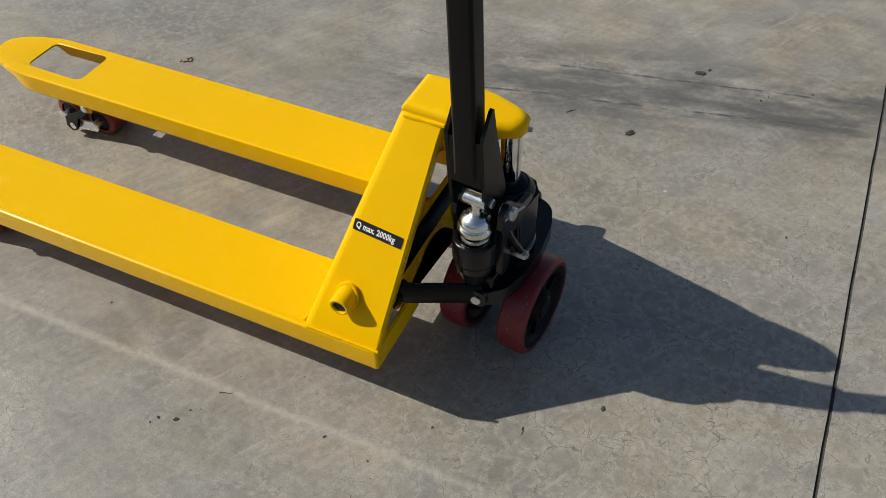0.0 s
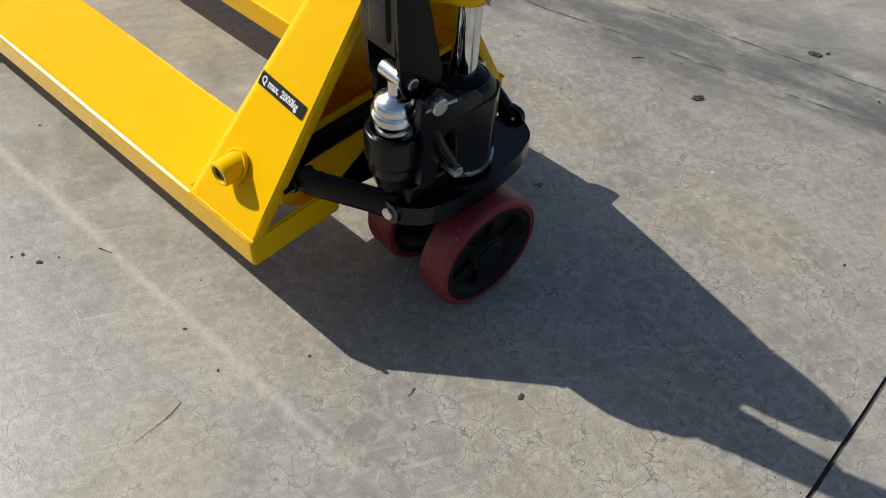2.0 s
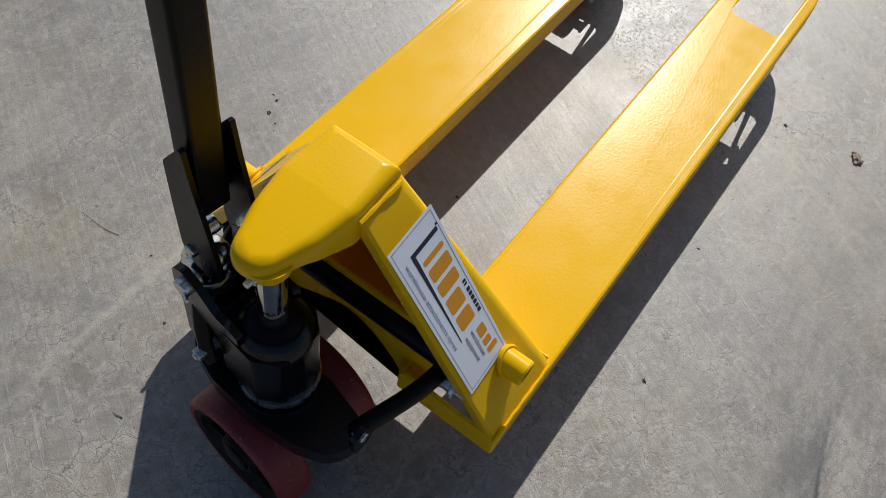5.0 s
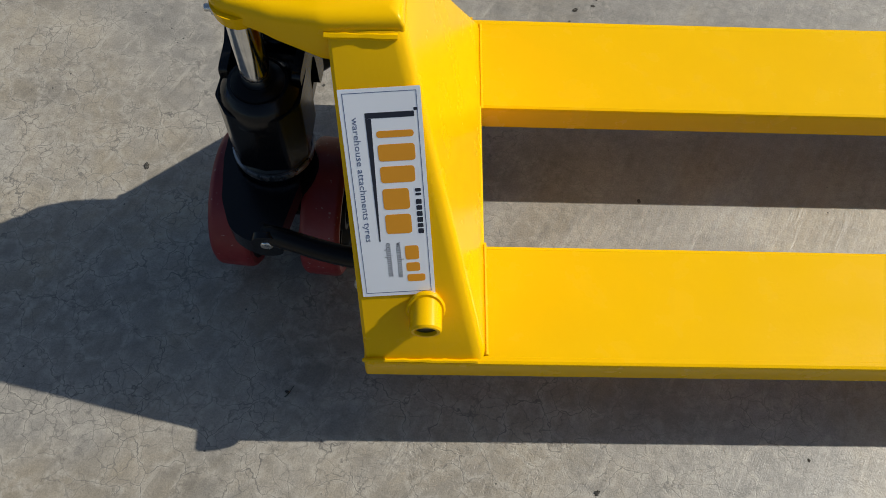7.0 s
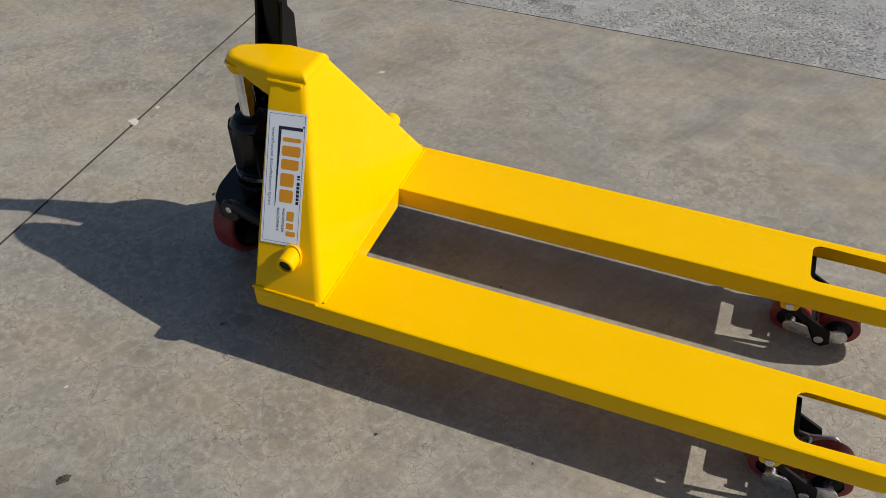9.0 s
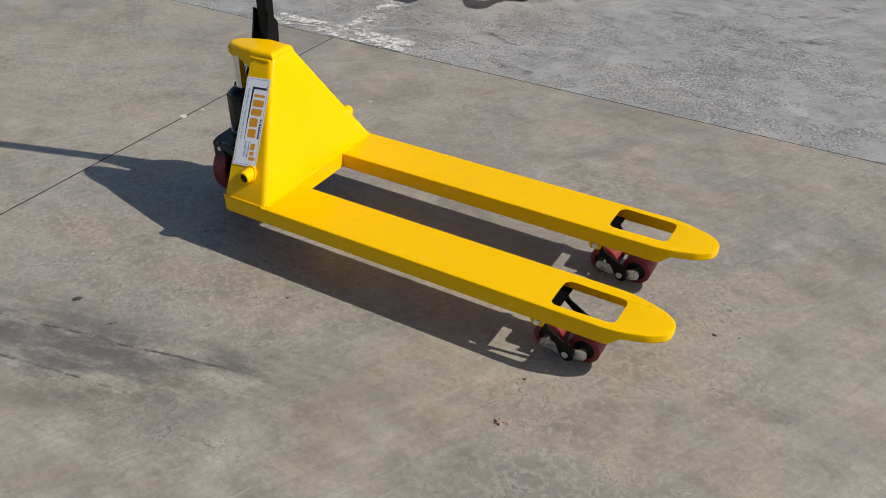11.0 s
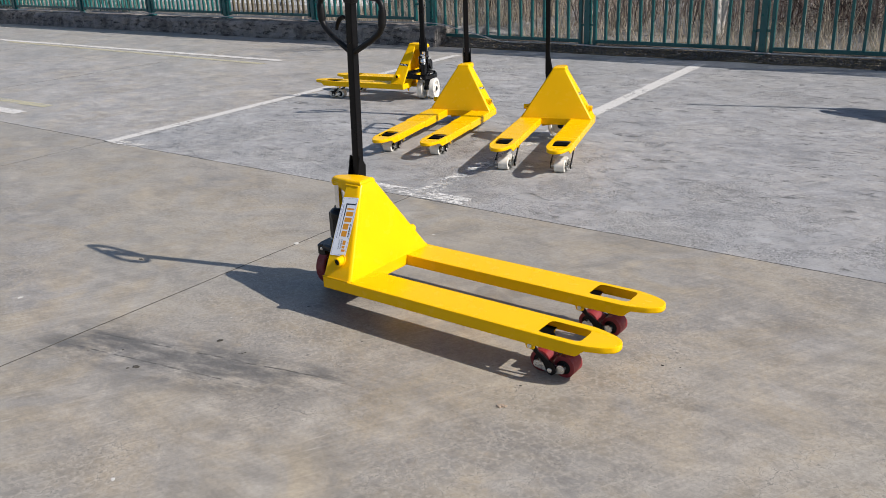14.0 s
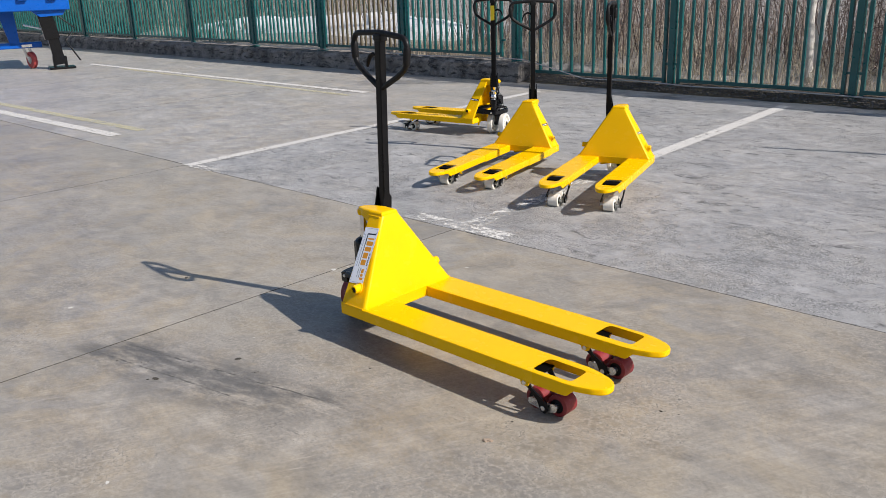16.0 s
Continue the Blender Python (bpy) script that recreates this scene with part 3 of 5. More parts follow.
def braces(root, dz):
    for s in (-1, 1):
        bm = B()
        if s > 0:
            pts = [(0.052, 0.176, 0.232 + dz), (0.012, 0.176, 0.233 + dz), (-0.030, 0.152, 0.228 + dz * 0.6), (-0.068, 0.127, 0.220), (-0.096, 0.113, 0.214)]
        else:
            pts = [(0.045, -0.166, 0.238 + dz), (-0.006, -0.160, 0.243 + dz * 0.8), (-0.038, -0.150, 0.240 + dz * 0.6), (-0.072, -0.137, 0.236), (-0.096, -0.127, 0.226)]
        fine = []
        for a, b in zip(pts, pts[1:]):
            for k in range(4):
                fine.append(Vector(a).lerp(Vector(b), k / 4))
        fine.append(Vector(pts[-1]))
        for _ in range(2):
            fine = [fine[0]] + [(fine[k - 1] + fine[k] * 2 + fine[k + 1]) / 4 for k in range(1, len(fine) - 1)] + [fine[-1]]
        sweep(bm, fine, 0.024 if s > 0 else 0.015, 12, 0.40 if s > 0 else 0.8, up=(0, 0, 1))
        arm = part("brace_arm", bm, BLACK, root)
        bm = B()
        zp = 0.211 if s > 0 else 0.226
        rod(bm, (-0.094, s * (0.095 if s > 0 else 0.126), zp), (-0.094, s * (0.128 if s > 0 else 0.143), zp), 0.0095 if s > 0 else 0.0075, seg=20)
        part("brace_pin", bm, ZINC, arm, bevel=0.0015)
        bm = B()
        rod(bm, (0.026, s * 0.150, 0.226 + dz), (0.026, s * 0.206, 0.226 + dz), 0.009, seg=6)
        rod(bm, (0.026, s * 0.186, 0.226 + dz), (0.026, s * 0.192, 0.226 + dz), 0.014, seg=16)
        part("brace_bolt", bm, ZINC if s < 0 else BLACK, arm, bevel=0.001)


def load_rollers(root, dz, tyre_mat, short):
    """A rocker with two small rollers under each fork."""
    def back(bm):
        bmesh.ops.translate(bm, vec=(0.037 - short, 0, 0), verts=bm.verts)
        return bm

    for s in (-1, 1):
        y = s * (FORK_IN + FORK_OUT) / 2
        z0 = FORK_TOP + dz - FORK_DEEP - 0.007
        bm = B()
        # side cheeks of the link that hangs from the lug
        px, pz = 1.040, 0.036
        cheek = rounded([(0.950, 0.108), (0.956, 0.122), (0.974, 0.122), (0.994, 0.094), (1.056, 0.058), (1.062, 0.028), (1.048, 0.016), (1.032, 0.022), (1.020, 0.054), (0.978, 0.090)], 0.007, 4)
        for d in (-0.068, 0.062):
            prism(bm, cheek, lambda u, v, w, d=d: Vector((u, y + d + w, v)), 0.006)
        rod(bm, (0.974, y - 0.066, z0 + 0.006), (0.974, y + 0.066, z0 + 0.006), 0.006, seg=12)
        link = part("roller_link", back(bm), BLACK, root, bevel=0.0015)
        bm = B()
        flange = [(0.950, 0.056), (0.950, -0.056), (1.000, -0.056), (1.000, 0.056)]
        if tyre_mat is WHITE_NYLON:
            flange = [(0.995, 0.06), (0.995, -0.06), (1.055, -0.06), (1.075, -0.020), (1.055, 0.0), (1.075, 0.022), (1.055, 0.06)]
        prism(bm, flange, lambda u, v, w: Vector((u, y + v, z0 + 0.022 + w)), 0.004)
        if tyre_mat is WHITE_NYLON:
            box(bm, (1.043, y, z0 + 0.036), (0.085, 0.100, 0.024))
        part("push_rod_fork", back(bm), MATTE_BLACK, link, bevel=0.001)
        for d in (-0.058, 0.054):
            bm = B()
            strip = [(0.982 + 0.0135 * math.cos(a), 0.0405 + 0.0135 * math.sin(a)) for a in [math.radians(90 + 18 * k) for k in range(11)]]
            strip += [(px - 0.004, 0.020), (px + 0.010, 0.020)]
            strip += [(1.076 + 0.016 * math.cos(a), 0.042 + 0.016 * math.sin(a)) for a in [math.radians(-90 + 18 * k) for k in range(11)]]
            strip += [(px, 0.046)]
            prism(bm, strip, lambda u, v, w, d=d: Vector((u, y + d + w, v)), 0.004)
            part("rocker_plate", back(bm), ZINC, link, bevel=0.001)
        bm = B()
        rod(bm, (px, y - 0.070, pz - 0.002), (px, y + 0.070, pz - 0.002), 0.009, seg=18)
        part("rocker_pin", back(bm), ZINC, link, bevel=0.001)
        for ax in (0.982, 1.076):
            bm = B()
            lathe(bm, [(-0.034, 0.026), (-0.034, 0.036), (-0.031, 0.040), (0.031, 0.040), (0.034, 0.036), (0.034, 0.026)], (ax, y, 0.0405), (0, 1, 0), 32)
            roller = part("load_roller", back(bm), tyre_mat, root)
            bm = B()
            lathe(bm, [(-0.033, 0.0), (-0.033, 0.020), (-0.030, 0.0262), (0.030, 0.0262), (0.033, 0.020), (0.033, 0.0)], (ax, y, 0.0405), (0, 1, 0), 24)
            part("roller_hub", back(bm), RIM_BLACK, roller)
            bm = B()
            rod(bm, (ax, y - 0.0585, 0.0415), (ax, y + 0.0585, 0.0415), 0.010, seg=18)
            part("roller_axle", back(bm), ZINC, roller, bevel=0.001)


def steered(bm, steer):
    m = Matrix.Translation(PUMP) @ Matrix.Rotation(radians(steer), 4, "Z") @ Matrix.Translation((-PUMP.x, 0, 0))
    bmesh.ops.transform(bm, matrix=m, verts=bm.verts)
    return bm


def steering(root, dz, steer, tyre_mat, rim_mat):
    X = PUMP.x
    # bearing plate that carries the braces
    bm = B()
    plan = rounded([(-0.076, 0.116), (-0.110, 0.118), (-0.136, 0.095), (-0.152, 0.050), (-0.158, -0.020), (-0.154, -0.080), (-0.140, -0.122), (-0.114, -0.138), (-0.082, -0.134),
                    (-0.062, -0.060), (-0.062, 0.060)], [0.016, 0.016, 0.05, 0.06, 0.08, 0.06, 0.04, 0.03, 0.02, 0.02, 0.02], 5)
    prism(bm, plan, lambda u, v, w: Vector((u, v, 0.196 + w)), 0.032)
    plate = part("bearing_plate", bm, BLACK_CAST, root, bevel=0.006)
    for s in (-1, 1):
        bm = B()
        prism(bm, rounded([(-0.112, 0.197), (-0.112, 0.232 if s > 0 else 0.245), (-0.076, 0.232 if s > 0 else 0.245), (-0.076, 0.197)], 0.016, 5), lambda u, v, w, s=s: Vector((u, s * ((0.116 if s > 0 else 0.132) + w), v)), 0.009)
        part("plate_ear", bm, BLACK_CAST, plate, bevel=0.002)
    bm = B()
    lathe(bm, [(0.0, 0.0), (0.0, 0.052), (0.020, 0.050), (0.020, 0.0)], (X, PUMP.y, 0.176), (0, 0, 1), 32)
    part("thrust_bearing", bm, BLACK, plate)
    # pump body: the tall lift cylinder
    bm = B()
    lathe(bm, [(0, 0), (0, 0.046), (0.006, 0.048), (0.022, 0.048), (0.028, 0.043), (0.100, 0.043), (0.106, 0.046), (0.126, 0.046), (0.135, 0.040), (0.140, 0.034), (0.140, 0.024),
               (0.135, 0.022), (0.135, 0)], (X, PUMP.y, 0.228), (0, 0, 1), 40)
    body = part("lift_cylinder", bm, BLACK_CAST, root)
    bm = B()
    # flat sided oil tank cast behind the cylinder, joining the two
    tank = rounded([(X - 0.052, -0.0455), (X + 0.014, -0.048), (X + 0.040, -0.030), (X + 0.046, 0.0), (X + 0.040, 0.030), (X + 0.014, 0.048), (X - 0.052, 0.0455)], 0.012, 4)
    prism(bm, tank, lambda u, v, w: Vector((u, v, 0.252 + w)), 0.102)
    part("oil_tank", steered(bm, steer), BLACK_CAST, body, bevel=0.011)
    bm = B()
    lathe(bm, [(-0.004, 0.0470), (-0.004, 0.0505), (0.004, 0.0505), (0.004, 0.0470)], (X, PUMP.y, 0.240), (0, 0, 1), 36)
    part("clamp_ring", bm, ZINC, body, "bright steel clamp ring")
    bm = B()
    rod(bm, (X, PUMP.y, 0.355), (X, PUMP.y, 0.480 + dz), 0.0168, seg=32)
    part("piston_rod", bm, CHROME, root, "polished chrome piston rod")
    bm = B()
    lathe(bm, [(0, 0.017), (0, 0.031), (0.010, 0.030), (0.014, 0.023), (0.014, 0.017)], (X, PUMP.y, 0.360), (0, 0, 1), 32)
    part("rod_seal", bm, BLACK, body)
    # pumping side: yoke, small cylinder, spring, mushroom cap
    bm = B()
    px = X - 0.113
    lathe(bm, [(0, 0), (0, 0.022), (0.010, 0.026), (0.030, 0.031), (0.034, 0.0335), (0.048, 0.0335), (0.052, 0.0375), (0.090, 0.0385), (0.096, 0.0365), (0.097, 0.029), (0.070, 0.027), (0.070, 0)], (px, 0, 0.246), (0, 0, 1), 14)
    pump = part("pump_cylinder", steered(bm, steer), BLACK_CAST, root, bevel=0.0015)
    bm = B()
    box(bm, (X - 0.060, 0, 0.285), (0.090, 0.052, 0.082))
    box(bm, (X - 0.062, 0.0, 0.245), (0.110, 0.070, 0.030))
    part("pump_block", steered(bm, steer), BLACK_CAST, pump, bevel=0.006)
    bm = B()
    coil = []
    for k in range(61):
        a = k / 60 * 6.283185 * 2.2
        coil.append((px + 0.0210 * math.cos(a), 0.0210 * math.sin(a), 0.322 + 0.030 * k / 60))
    sweep(bm, coil, 0.0032, 6)
    part("pump_spring", steered(bm, steer), ZINC, pump, "bright coil spring")
    bm = B()
    lathe(bm, [(-0.010, 0.0), (-0.010, 0.019), (-0.006, 0.0200), (-0.003, 0.0275), (0.002, 0.0295), (0.009, 0.0290), (0.013, 0.0255), (0.017, 0.0262), (0.024, 0.0240), (0.029, 0.0185),
               (0.032, 0.0115), (0.035, 0.0090), (0.056, 0.0085), (0.057, 0.0)], (px, 0, 0.360), (0, 0, 1), 40)
    part("pump_cap", steered(bm, steer), CAP_ZINC, pump, "domed zinc pump plunger cap")
    bm = B()
    rod(bm, (px, -0.019, 0.421), (px, 0.019, 0.421), 0.0112, seg=28)
    part("pump_roller", steered(bm, steer), CAP_ZINC, pump, bevel=0.0015)
    # yoke arms, pivot pins and lower valve lever
    for s in (-1, 1):
        bm = B()
        arm = rounded([(X - 0.112, 0.372), (X - 0.110, 0.402), (X - 0.092, 0.413), (X - 0.072, 0.402), (X - 0.044, 0.376), (X - 0.008, 0.372), (X - 0.008, 0.262), (X - 0.040, 0.262),
                       (X - 0.047, 0.326), (X - 0.060, 0.344), (X - 0.074, 0.328), (X - 0.082, 0.262), (X - 0.108, 0.262), (X - 0.104, 0.340)], 0.009, 4)
        prism(bm, arm, lambda u, v, w, s=s: Vector((u, s * (0.036 + w), v)), 0.010)
        yoke = part("drawbar_yoke", steered(bm, steer), BLACK_CAST, root, bevel=0.002)
    for s in (-1, 1):
        bm = B()
        rod(bm, (X - 0.087, s * 0.030, 0.392), (X - 0.087, s * 0.055, 0.392), 0.0115, seg=22)
        part("pivot_pin", steered(bm, steer), ZINC, yoke, bevel=0.0015)
        bm = B()
        rod(bm, (X - 0.107, s * 0.042, 0.386), (X - 0.067, s * 0.060, 0.398), 0.0022, seg=8)
        part("cotter_pin", steered(bm, steer), ZINC, yoke)
    bm = B()
    sweep(bm, [(X - 0.082, -0.036, 0.352), (X - 0.074, -0.046, 0.320), (X - 0.064, -0.054, 0.298), (X - 0.058, -0.057, 0.280), (X - 0.050, -0.057, 0.272)], [0.012, 0.011, 0.009, 0.010, 0.008], 10, 0.6)
    lever = part("valve_lever", steered(bm, steer), BLACK, yoke)
    bm = B()
    rod(bm, (X - 0.063, -0.040, 0.285), (X - 0.063, -0.069, 0.285), 0.0085, seg=6)
    rod(bm, (X - 0.063, -0.060, 0.285), (X - 0.063, -0.072, 0.285), 0.0045, seg=12)
    part("lever_nut", steered(bm, steer), ZINC, yoke, bevel=0.0008)
    # axle and wheels
    bm = B()
    box(bm, (X, 0, 0.150), (0.050, 0.046, 0.070))
    rod(bm, (X, -0.085, 0.096), (X, 0.085, 0.096), 0.017, seg=20)
    rod(bm, (X, 0, 0.096), (X, 0, 0.180), 0.024, seg=20)
    part("axle", steered(bm, steer), BLACK_CAST, root, bevel=0.003)
    for s in (-1, 1):
        c = (X, s * 0.060, 0.096)
        bm = B()
        lathe(bm, [(-0.026, 0.083), (-0.026, 0.0905), (-0.0225, 0.0945), (-0.018, 0.096), (0.018, 0.096), (0.0225, 0.0945), (0.026, 0.0905), (0.026, 0.083), (-0.026, 0.083)], c, (0, 1, 0), 56)
        wheel = part("steer_wheel", steered(bm, steer), tyre_mat, root, "red polyurethane tyre" if tyre_mat is RED_PU else "white nylon wheel")
        bm = B()
        lathe(bm, [(-0.024, 0.0), (-0.024, 0.030), (-0.010, 0.034), (-0.008, 0.062), (-0.024, 0.072), (-0.025, 0.0835), (0.025, 0.0835), (0.024, 0.072), (0.008, 0.062), (0.010, 0.034), (0.024, 0.030), (0.024, 0.0)], c, (0, 1, 0), 40)
        for k in range(6):
            a = k * math.pi / 3 + 0.3
            turn = Matrix.Rotation(-a, 4, "Y")
            box(bm, Vector(c) + turn @ Vector((0.050, 0, 0)), (0.040, 0.034, 0.006), turn)
        part("wheel_rim", steered(bm, steer), rim_mat, wheel)
        bm = B()
        rod(bm, (X, s * 0.070, 0.096), (X, s * 0.0885, 0.096), 0.0225, seg=26)
        part("hub_cap", steered(bm, steer), BLACK, wheel, bevel=0.003)


def drawbar(root, steer, lean, tilt, tag=False):
    """The upright drawbar: bracket, square tube, looped grip with its lever."""
    X = PUMP.x
    base = Vector((X - 0.108, 0, 0.405))
    lean_m = Matrix.Translation(base) @ Matrix.Rotation(radians(lean), 4, "Y") @ Matrix.Rotation(radians(tilt), 4, "X") @ Matrix.Translation(-base)

    def done(bm):
        bmesh.ops.transform(bm, matrix=lean_m, verts=bm.verts)
        steered(bm, steer)
        bmesh.ops.translate(bm, vec=aside, verts=bm.verts)
        return bm

    aside = (0.011, 0.003, 0) if steer < -90 else (0, 0, 0)    # a little play in the hinge
    x = base.x
    bm = B()
    prism(bm, rounded([(x - 0.0145, -0.0195), (x + 0.019, -0.0195), (x + 0.019, 0.0195), (x - 0.0145, 0.0195)], 0.006, 3), lambda u, v, w: Vector((u, v, 0.47 + w)), 0.758)
    bar = part("drawbar_tube", done(bm), BLACK, root, "black enamelled steel drawbar tube")
    bm = B()
    for s in (-1, 1):
        side = rounded([(x - 0.013, 0.545), (x + 0.014, 0.582), (x + 0.020, 0.584), (x + 0.027, 0.54), (x + 0.057, 0.406), (x + 0.042, 0.386), (x - 0.001, 0.394), (x - 0.008, 0.413), (x - 0.011, 0.47)], [0.014, 0.004, 0.004, 0.03, 0.014, 0.012, 0.012, 0.02, 0.03], 4)
        prism(bm, side, lambda u, v, w, s=s: Vector((u, s * (0.026 + w), v)), 0.006)
    box(bm, (x - 0.0090, 0, 0.497), (0.005, 0.054, 0.085))
    part("drawbar_bracket", done(bm), BLACK, bar, bevel=0.0015)
    for s in (-1, 1):
        bm = B()
        rod(bm, (x + 0.008, s * 0.030, 0.414), (x + 0.008, s * 0.0365, 0.414), 0.0080, seg=18)
        part("bracket_rivet", done(bm), ZINC if s < 0 else BLACK, bar, bevel=0.0015)
    # looped grip
    bm = B()
    loop = rounded([(0.0, 1.016), (0.120, 1.080), (0.178, 1.120), (0.190, 1.240), (0.0, 1.252), (-0.190, 1.240), (-0.178, 1.120), (-0.120, 1.080)], [0.0, 0.05, 0.06, 0.05, 0.3, 0.05, 0.06, 0.05], 7)
    sweep(bm, [(x + 0.004, p.x, p.y) for p in loop], 0.0125, 14, closed=True)
    grip = part("grip_loop", done(bm), HANDLE_RUBBER, bar, "black rubber coated looped grip")
    for s in (-1, 1):
        bm = B()
        sweep(bm, [(x + 0.004, s * (0.1795 + 0.0065 * k / 8), 1.132 + 0.072 * k / 8) for k in range(9)], [0.0135, 0.016, 0.0165, 0.0165, 0.0165, 0.0165, 0.0165, 0.016, 0.0135], 14)
        part("grip_sleeve", done(bm), HANDLE_RUBBER, grip)
    bm = B()
    box(bm, (x, 0, 1.232), (0.044, 0.052, 0.032))
    part("grip_collar", done(bm), HANDLE_RUBBER, bar, bevel=0.008)
    bm = B()
    sweep(bm, [(x, -0.018, 1.150), (x + 0.004, -0.044, 1.160), (x + 0.006, -0.066, 1.150), (x + 0.006, -0.082, 1.126), (x + 0.006, -0.088, 1.104)], [0.010, 0.012, 0.011, 0.009, 0.006], 10, 0.6)
    part("release_lever", done(bm), BLACK, bar)
    if tag:
        bm = B()
        box(bm, (x - 0.020, 0, 1.13), (0.003, 0.036, 0.13))
        part("warning_tag", done(bm), TAG_YELLOW, bar, "yellow warning tag")


def flat_shape(outline, m, lift, thick=0.00015):
    bm = B()
    prism(bm, outline, lambda u, v, w: m @ Vector((u, v, lift + w)), thick)
    return bm


def rect(u0, v0, u1, v1, r=0.0):
    pts = [(u0, v0), (u1, v0), (u1, v1), (u0, v1)]
    return rounded(pts, r, 3) if r else [Vector(p) for p in pts]


def brand_sticker(root, dz):
    """A tall white sticker; its lettered mark is drawn as plain shapes, its small words as words."""
    m = leg_plane(-1, dz)
    out = m.col[2].to_3d()
    down = Vector((0.022, -0.1275, -0.211))
    down = (down - out * down.dot(out)).normalized()
    mid = Vector((0.0545, -0.147, 0.354 + dz)) - m.translation
    mid = m.translation + mid - out * mid.dot(out)
    for k, v in enumerate((down, out.cross(down), out)):
        m.col[k][:3] = v
    m.translation = mid + out * 0.0011
    L, H = 0.248, 0.082
    m = m @ Matrix.Translation((-L / 2, -H / 2, 0))
    st = part("brand_sticker", flat_shape(rect(0, 0, L, H, 0.001), m, 0), STICKER, root, "white printed vinyl sticker", smooth=False)
    e = 0.0042
    for u0, v0, u1, v1 in ((e, e, L - e, e + 0.0006), (e, H - e - 0.0006, L - e, H - e), (e, e + 0.0006, e + 0.0006, H - e - 0.0006), (L - e - 0.0006, e + 0.0006, L - e, H - e - 0.0006)):
        part("border_line", flat_shape(rect(u0, v0, u1, v1), m, 0.00016), INK_BLUE, st, smooth=False)
    part("dark_mark", flat_shape(rect(0.026, 0.0245, 0.032, 0.074, 0.001), m, 0.00016), INK_DARK, st, smooth=False)
    part("dark_mark", flat_shape([Vector(p) for p in ((0.0322, 0.0245), (0.176, 0.0252), (0.176, 0.0266), (0.0322, 0.0305))], m, 0.00016), INK_DARK, st, smooth=False)
    part("dark_mark", flat_shape(rect(0.0225, 0.0735, 0.0255, 0.0775, 0.001), m, 0.00016), INK_DARK, st, smooth=False)
    # plain orange blocks, five broad and three slim
    for u0, v0, u1, v1 in ((0.046, 0.034, 0.0535, 0.072), (0.061, 0.034, 0.080, 0.072), (0.086, 0.034, 0.105, 0.070), (0.112, 0.034, 0.137, 0.062), (0.143, 0.034, 0.167, 0.062)):
        part("orange_mark", flat_shape(rect(u0, v0, u1, v1, 0.004), m, 0.00016), INK_ORANGE, st, smooth=False)
    for u0, v0, u1, v1 in ((0.183, 0.052, 0.201, 0.067), (0.205, 0.052, 0.2165, 0.067), (0.2205, 0.052, 0.230, 0.072)):
        part("orange_mark", flat_shape(rect(u0, v0, u1, v1, 0.003), m, 0.00016), INK_ORANGE, st, smooth=False)
    for u0, u1 in ((0.113, 0.117), (0.1185, 0.1215), (0.126, 0.132), (0.1335, 0.139), (0.1405, 0.1465), (0.148, 0.154), (0.1555, 0.1605), (0.162, 0.168)):
        part("dark_mark", flat_shape(rect(u0, 0.0685, u1, 0.0745, 0.001), m, 0.00016), INK_DARK, st, smooth=False)
    words("warehouse attachments tyres", 0.0098, INK_BLUE, "small_words", st, m @ Matrix.Translation((0.030, 0.0110, 0.0002)), wide=1.25)
    words("warehouse", 0.0106, INK_DARK, "small_words", st, m @ Matrix.Translation((0.178, 0.0425, 0.0002)), wide=0.98)
    words("equipment", 0.0106, INK_DARK, "small_words", st, m @ Matrix.Translation((0.178, 0.0315, 0.0002)), wide=0.98)


def load_label(root, dz, side=1):
    """The black capacity label on a leg."""
    lp = leg_plane(side, dz)
    # reads across the leg, towards the drawbar
    right = -lp.col[1].to_3d() if lp.col[1].x > 0 else lp.col[1].to_3d()
    out = lp.col[2].to_3d()
    up = out.cross(right)
    m = Matrix.Identity(4)
    for k, v in enumerate((right, up, out)):
        m.col[k][:3] = v
    m.translation = lp.translation + out * 0.0008 - up * 0.002 - right * 0.007
    m = m @ Matrix.Rotation(radians(3.0), 4, "Z")
    lab = part("load_label", flat_shape(rect(-0.045, -0.0098, 0.045, 0.0098, 0.003), m, 0), LABEL_BLACK, root, "black capacity label with white letters", smooth=False)
    words("Q max. 2000kg", 0.0145, INK_WHITE, "label_words", lab, m @ Matrix.Translation((-0.0405, -0.0045, 0.0002)), wide=0.80, bold=0.0004)


def pallet_truck(where, dz, steer, tyre_mat, rim_mat, lean, tilt, label, sticker=False, label_side=1, tag=False, group="", short=0.0, sleeve=False):
    root = new("pallet_truck")
    root.empty_display_size = 0.1
    frame_parts(root, dz, short)
    braces(root, dz)
    load_rollers(root, dz, tyre_mat, short)
    steering(root, dz, steer, tyre_mat, rim_mat)
    drawbar(root, steer, lean, tilt, tag)
    if sticker:
        brand_sticker(root, dz)
    load_label(root, dz, label_side)
    if sleeve:
        for s in (-1, 1):
            bm = B()
            box(bm, (0.395, s * (FORK_IN + FORK_OUT) / 2, FORK_TOP + dz - 0.024), (0.44, FORK_OUT - FORK_IN + 0.006, 0.055))
            part("fork_sleeve", tilted(bm), YELLOW, root, bevel=0.004)
    root.matrix_world = where
    return tagged(root, label, "pallet truck", group)


